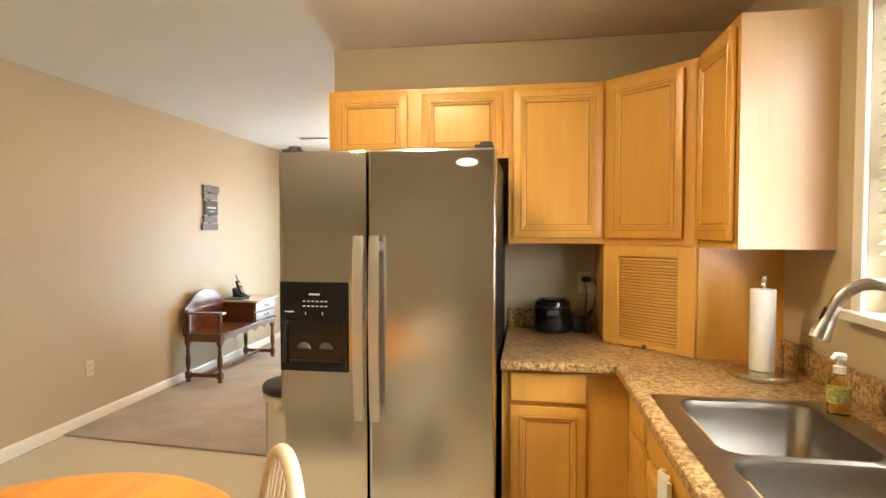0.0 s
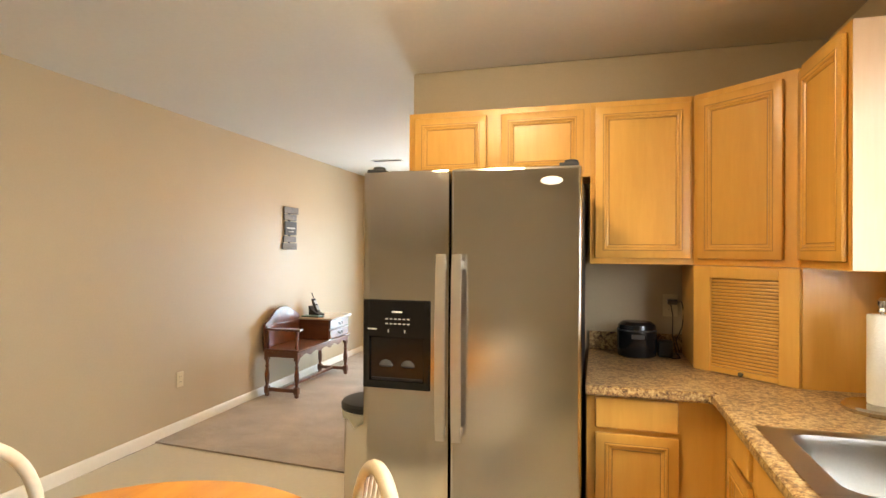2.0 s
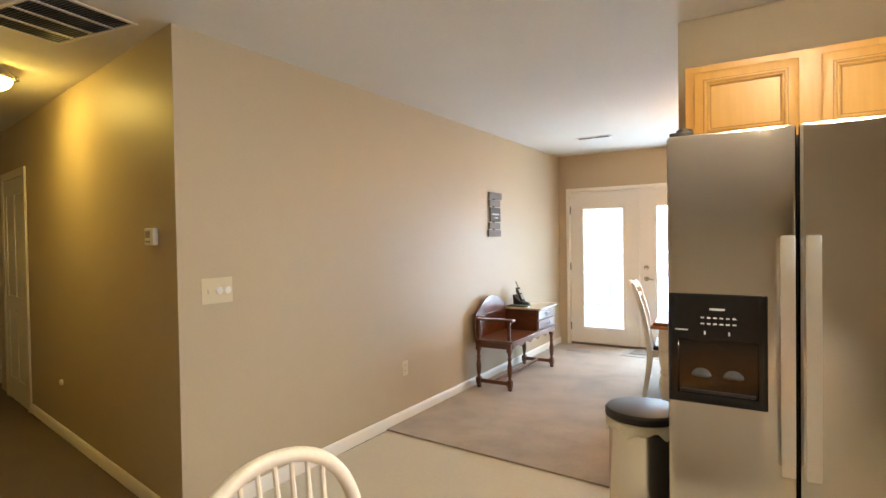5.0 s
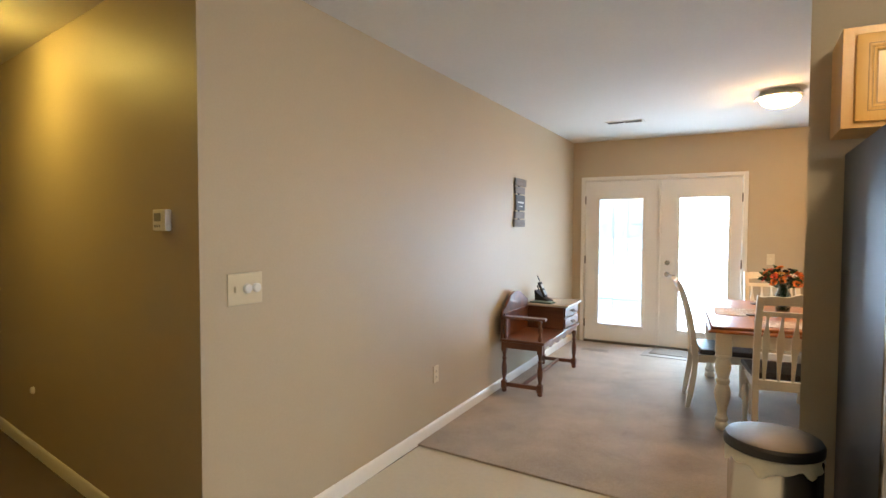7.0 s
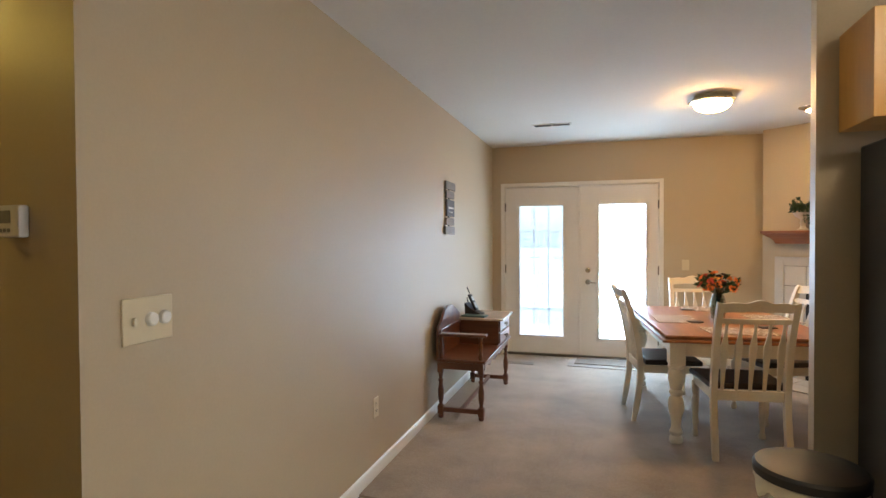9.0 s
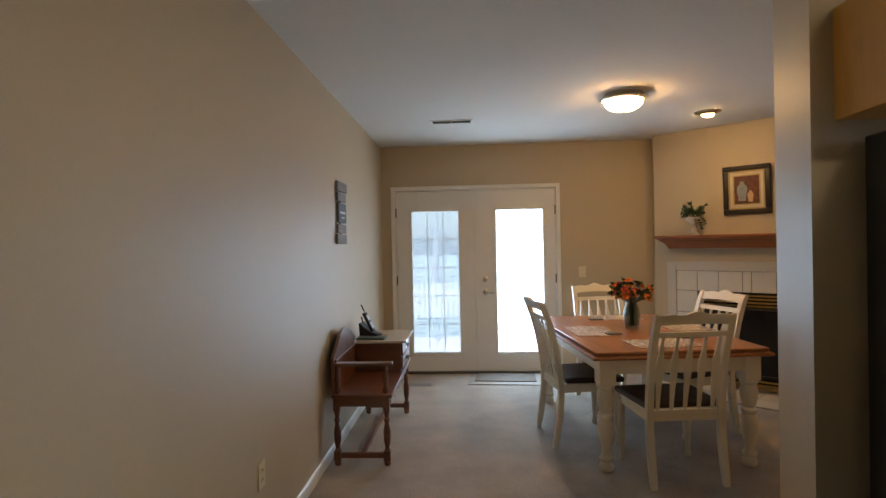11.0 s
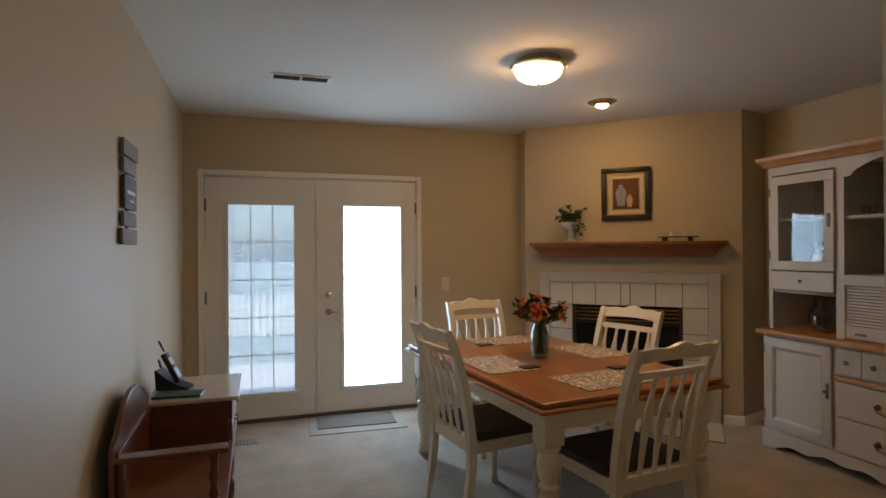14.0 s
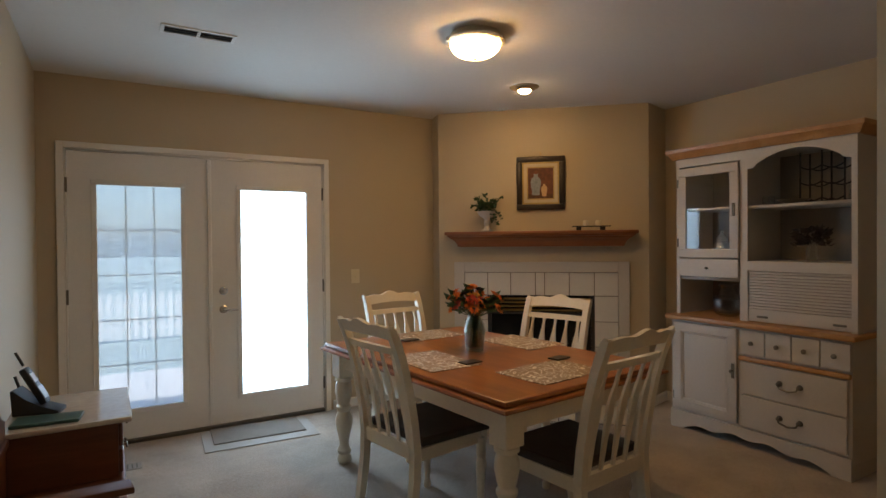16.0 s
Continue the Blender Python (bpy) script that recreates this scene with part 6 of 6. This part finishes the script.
# glass door, small drawer and open niche on the north side
gd = part("glass_door", ring(0.460, 0.655, 0.062, -0.020, -0.001, 0.004), HUTCHWHITE, hu, at=pose(0.260, UY - 0.015, 1.585))
p = part("pane", bx(-0.170, 0.170, -0.012, -0.009, -0.267, 0.267), PANE, gd)
p.visible_shadow = False
part("door_pull", bx(0.188, 0.210, -0.026, -0.020, -0.04, 0.05, 0.004), PEWTER, gd)
for z in (-0.22, 0.22):
    part("hinge", bx(-0.239, -0.230, -0.024, -0.004, z - 0.03, z + 0.03), PEWTER, gd)
d = part("small_drawer", bx(0.035, 0.485, UY - 0.030, UY - 0.001, 1.120, 1.248, 0.004), HUTCHWHITE, hu)
part("knob", lathe(B(), [(0.005, 0), (0.006, 0.008), (0.011, 0.012), (0.010, 0.018), (0.003, 0.02)], 14, pose(0.260, UY - 0.030, 1.184, 90)), PEWTER, d)
part("shelf", bx(0.020, 0.500, UY, HD - 0.012, 1.095, 1.119), HUTCHWHITE, hu)
part("shelf", bx(0.020, 0.500, UY + 0.03, HD - 0.012, 1.60, 1.615), HUTCHWHITE, hu)
part("shelf", bx(0.020, 0.500, UY, HD - 0.012, 1.249, 1.263), HUTCHWHITE, hu)
# shelves and tambour on the south side
part("shelf", bx(0.535, HW - 0.020, UY + 0.01, HD - 0.012, 1.590, 1.612), HUTCHWHITE, hu)
part("tambour_rail", bx(0.543, HW - 0.030, UY - 0.014, UY - 0.001, 1.175, 1.238), HUTCHWHITE, hu)
part("shelf", bx(0.535, HW - 0.020, UY, HD - 0.012, 1.216, 1.240), HUTCHWHITE, hu)
for i in range(13):
    z = 0.925 + i * 0.0192
    part("tambour_slat", bx(0.543, HW - 0.030, UY - 0.004, UY + 0.010, z, z + 0.0165, 0.005), HUTCHWHITE, hu)
part("tambour_foot", bx(0.543, HW - 0.030, UY - 0.008, UY + 0.010, 0.840, 0.923, 0.004), HUTCHWHITE, hu)
for x in (0.64, 1.09):
    part("tambour_pull", bx(x - 0.035, x + 0.035, UY - 0.020, UY - 0.008, 0.866, 0.880, 0.004), PEWTER, hu)

HP = pose(-0.415, 6.070, 0.012, 0, 0, -90)
wr = thing("wine_rack", "black wrought iron wine rack on the hutch shelf", "wine rack", HP @ pose(0.945, 0.24, 1.612))
for x in (-0.125, 0.0, 0.125):
    for y in (-0.06, 0.06):
        part("upright", tube(B(), [(x, y, 0.0), (x, y, 0.32)], 0.006, 8), IRON, wr)
for z in (0.03, 0.13, 0.23):
    for y in (-0.06, 0.06):
        pts = [(-0.125 + 0.25 * i / 24, y, z - 0.022 * abs(math.sin(math.pi * 2 * i / 24))) for i in range(25)]
        part("wavy_bar", tube(B(), pts, 0.005, 6), IRON, wr)
for x in (-0.125, 0.125):
    part("foot", tube(B(), [(x, -0.06, 0.008), (x, 0.06, 0.008)], 0.007, 8), IRON, wr)
dv = thing("dried_flowers", "dark dried flowers in a small glass vase", "vase", HP @ pose(0.87, 0.22, 1.240))
part("vase", lathe(B(), [(0.028, 0), (0.034, 0.01), (0.036, 0.07), (0.026, 0.10), (0.030, 0.12)], 20), CLEARGLASS, dv)
b = B()
rnd = random.Random(7)
for k in range(190):
    a = rnd.uniform(0, 6.28)
    r0 = rnd.uniform(0.0, 0.09)
    leaf_mesh(b, (r0 * math.cos(a), r0 * math.sin(a) * 0.6, 0.12 + rnd.uniform(0, 0.10) - r0 * 0.3), (math.cos(a), math.sin(a), rnd.uniform(-0.4, 1)), rnd.uniform(0.028, 0.055), rnd)
part("bloom", b, DRYLEAF, dv, "dark brown dried blooms", smooth=0)
gb = thing("glass_jar", "round cut-glass jar in the hutch niche", "jar", HP @ pose(0.31, 0.22, 0.835))
part("bowl", lathe(B(), [(0.05, 0.0), (0.085, 0.02), (0.105, 0.07), (0.10, 0.12), (0.06, 0.165), (0.045, 0.20), (0.065, 0.225), (0.060, 0.225), (0.040, 0.20), (0.055, 0.165), (0.094, 0.12), (0.098, 0.07), (0.08, 0.026), (0.0, 0.012)], 28), CLEARGLASS, gb)
sj = thing("sugar_jar", "silvery lidded jar behind the hutch glass", "jar", HP @ pose(0.27, 0.22, 1.263))
part("body", lathe(B(), [(0.035, 0), (0.055, 0.02), (0.060, 0.06), (0.050, 0.10), (0.040, 0.11)], 24), CHROME, sj)
part("lid", lathe(B(), [(0.044, 0.11), (0.040, 0.135), (0.015, 0.16), (0.010, 0.168), (0.014, 0.18), (0.004, 0.192)], 24), CHROME, sj)
for x, w in ((0.61, 0.022), (0.65, 0.018), (1.13, 0.028)):
    gl = thing("small_glass", "small clear glass ornament on the hutch shelf", "glass", HP @ pose(x, 0.17, 1.612))
    part("glass", lathe(B(), [(w * 0.7, 0.0), (w, 0.01), (w, 0.05), (w * 0.85, 0.06)], 18), CLEARGLASS, gl)
pt = thing("serving_dish", "dark low serving dish on the hutch shelf", "dish", HP @ pose(0.78, 0.18, 1.612))
part("dish", lathe(B(), [(0.04, 0), (0.055, 0.006), (0.095, 0.024), (0.098, 0.028), (0.085, 0.024), (0.0, 0.012)], 28), PEWTER, pt)

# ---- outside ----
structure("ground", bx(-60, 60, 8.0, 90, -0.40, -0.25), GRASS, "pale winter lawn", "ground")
structure("patio", bx(-5.6, -1.2, 7.97, 10.6, -0.249, -0.06, 0.004), CONCRETE, "pale concrete patio outside the doors", "patio")
fn = thing("picket_fence", "white wooden picket fence across the lawn", "fence", pose(0, 14.2, -0.25))
for z in (0.18, 0.58):
    part("rail", bx(-13, 5, 0.016, 0.05, z, z + 0.07), FENCEWHITE, fn)
me = None
for k in range(136):
    x = -12.9 + k * 0.131
    if me is None:
        ob = part("picket", prism(B(), [(-0.038, 0.03), (0.038, 0.03), (0.038, 0.78), (0, 0.85), (-0.038, 0.78)], -0.01, 0.015, "y"), FENCEWHITE, fn, at=pose(x, 0, 0))
        me = ob.data
    else:
        ob = new("picket", me)
        ob.parent = fn
        ob.matrix_basis = pose(x, 0, 0)


def bare_tree(at, height, seed):
    t = thing("tree", "bare grey winter tree beyond the fence", "tree", at, "trees beyond the fence")
    rng = random.Random(seed)
    trunk, twigs = B(), B()
    tube(trunk, [(0, 0, -0.1), (0.05, 0.02, height * 0.3), (-0.03, 0.05, height * 0.6), (0.05, 0, height)], [0.16, 0.12, 0.08, 0.02], 8)

    def grow(p, d, ln, r, depth):
        q = p + d * ln
        m = p + d * ln * 0.5 + Vector((rng.uniform(-1, 1), rng.uniform(-1, 1), rng.uniform(-0.5, 1))) * ln * 0.08
        tube(twigs, [p, m, q], [r, r * 0.8, r * 0.55], 4)
        if depth:
            for _ in range(4):
                nd = (d + Vector((rng.uniform(-1, 1), rng.uniform(-1, 1), rng.uniform(-0.4, 0.9))) * 0.8).normalized()
                s = rng.uniform(0.4, 1.0)
                grow(p + d * ln * s, nd, ln * rng.uniform(0.5, 0.75), r * 0.5, depth - 1)
    for k in range(9):
        a = rng.uniform(0, 6.28)
        grow(Vector((0, 0, height * rng.uniform(0.3, 0.9))), Vector((math.cos(a), math.sin(a), 0.6)).normalized(), height * 0.28, 0.03, 3)
    part("trunk", trunk, BARK, t)
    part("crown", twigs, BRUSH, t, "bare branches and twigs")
    return t


bare_tree(pose(-8.5, 22, -0.25), 7.5, 1)
bare_tree(pose(-5.2, 26, -0.25), 8.5, 2)
bare_tree(pose(-1.0, 24, -0.25), 7.0, 3)
bare_tree(pose(-12.0, 27, -0.25), 9.0, 5)
hb = thing("hedge", "low grey brushy hedge behind the fence", "hedge", pose(-5, 30, -0.25), kind="stuff")
b = B()
rnd = random.Random(9)
for k in range(9000):
    p = Vector((rnd.uniform(-22, 22), rnd.uniform(-0.8, 0.8), rnd.uniform(0.1, 1.0) ** 1.0 * (2.3 + 0.7 * math.sin(k))))
    leaf_mesh(b, p, (rnd.uniform(-1, 1), rnd.uniform(-1, 1), rnd.uniform(-0.2, 1)), rnd.uniform(0.06, 0.16), rnd)
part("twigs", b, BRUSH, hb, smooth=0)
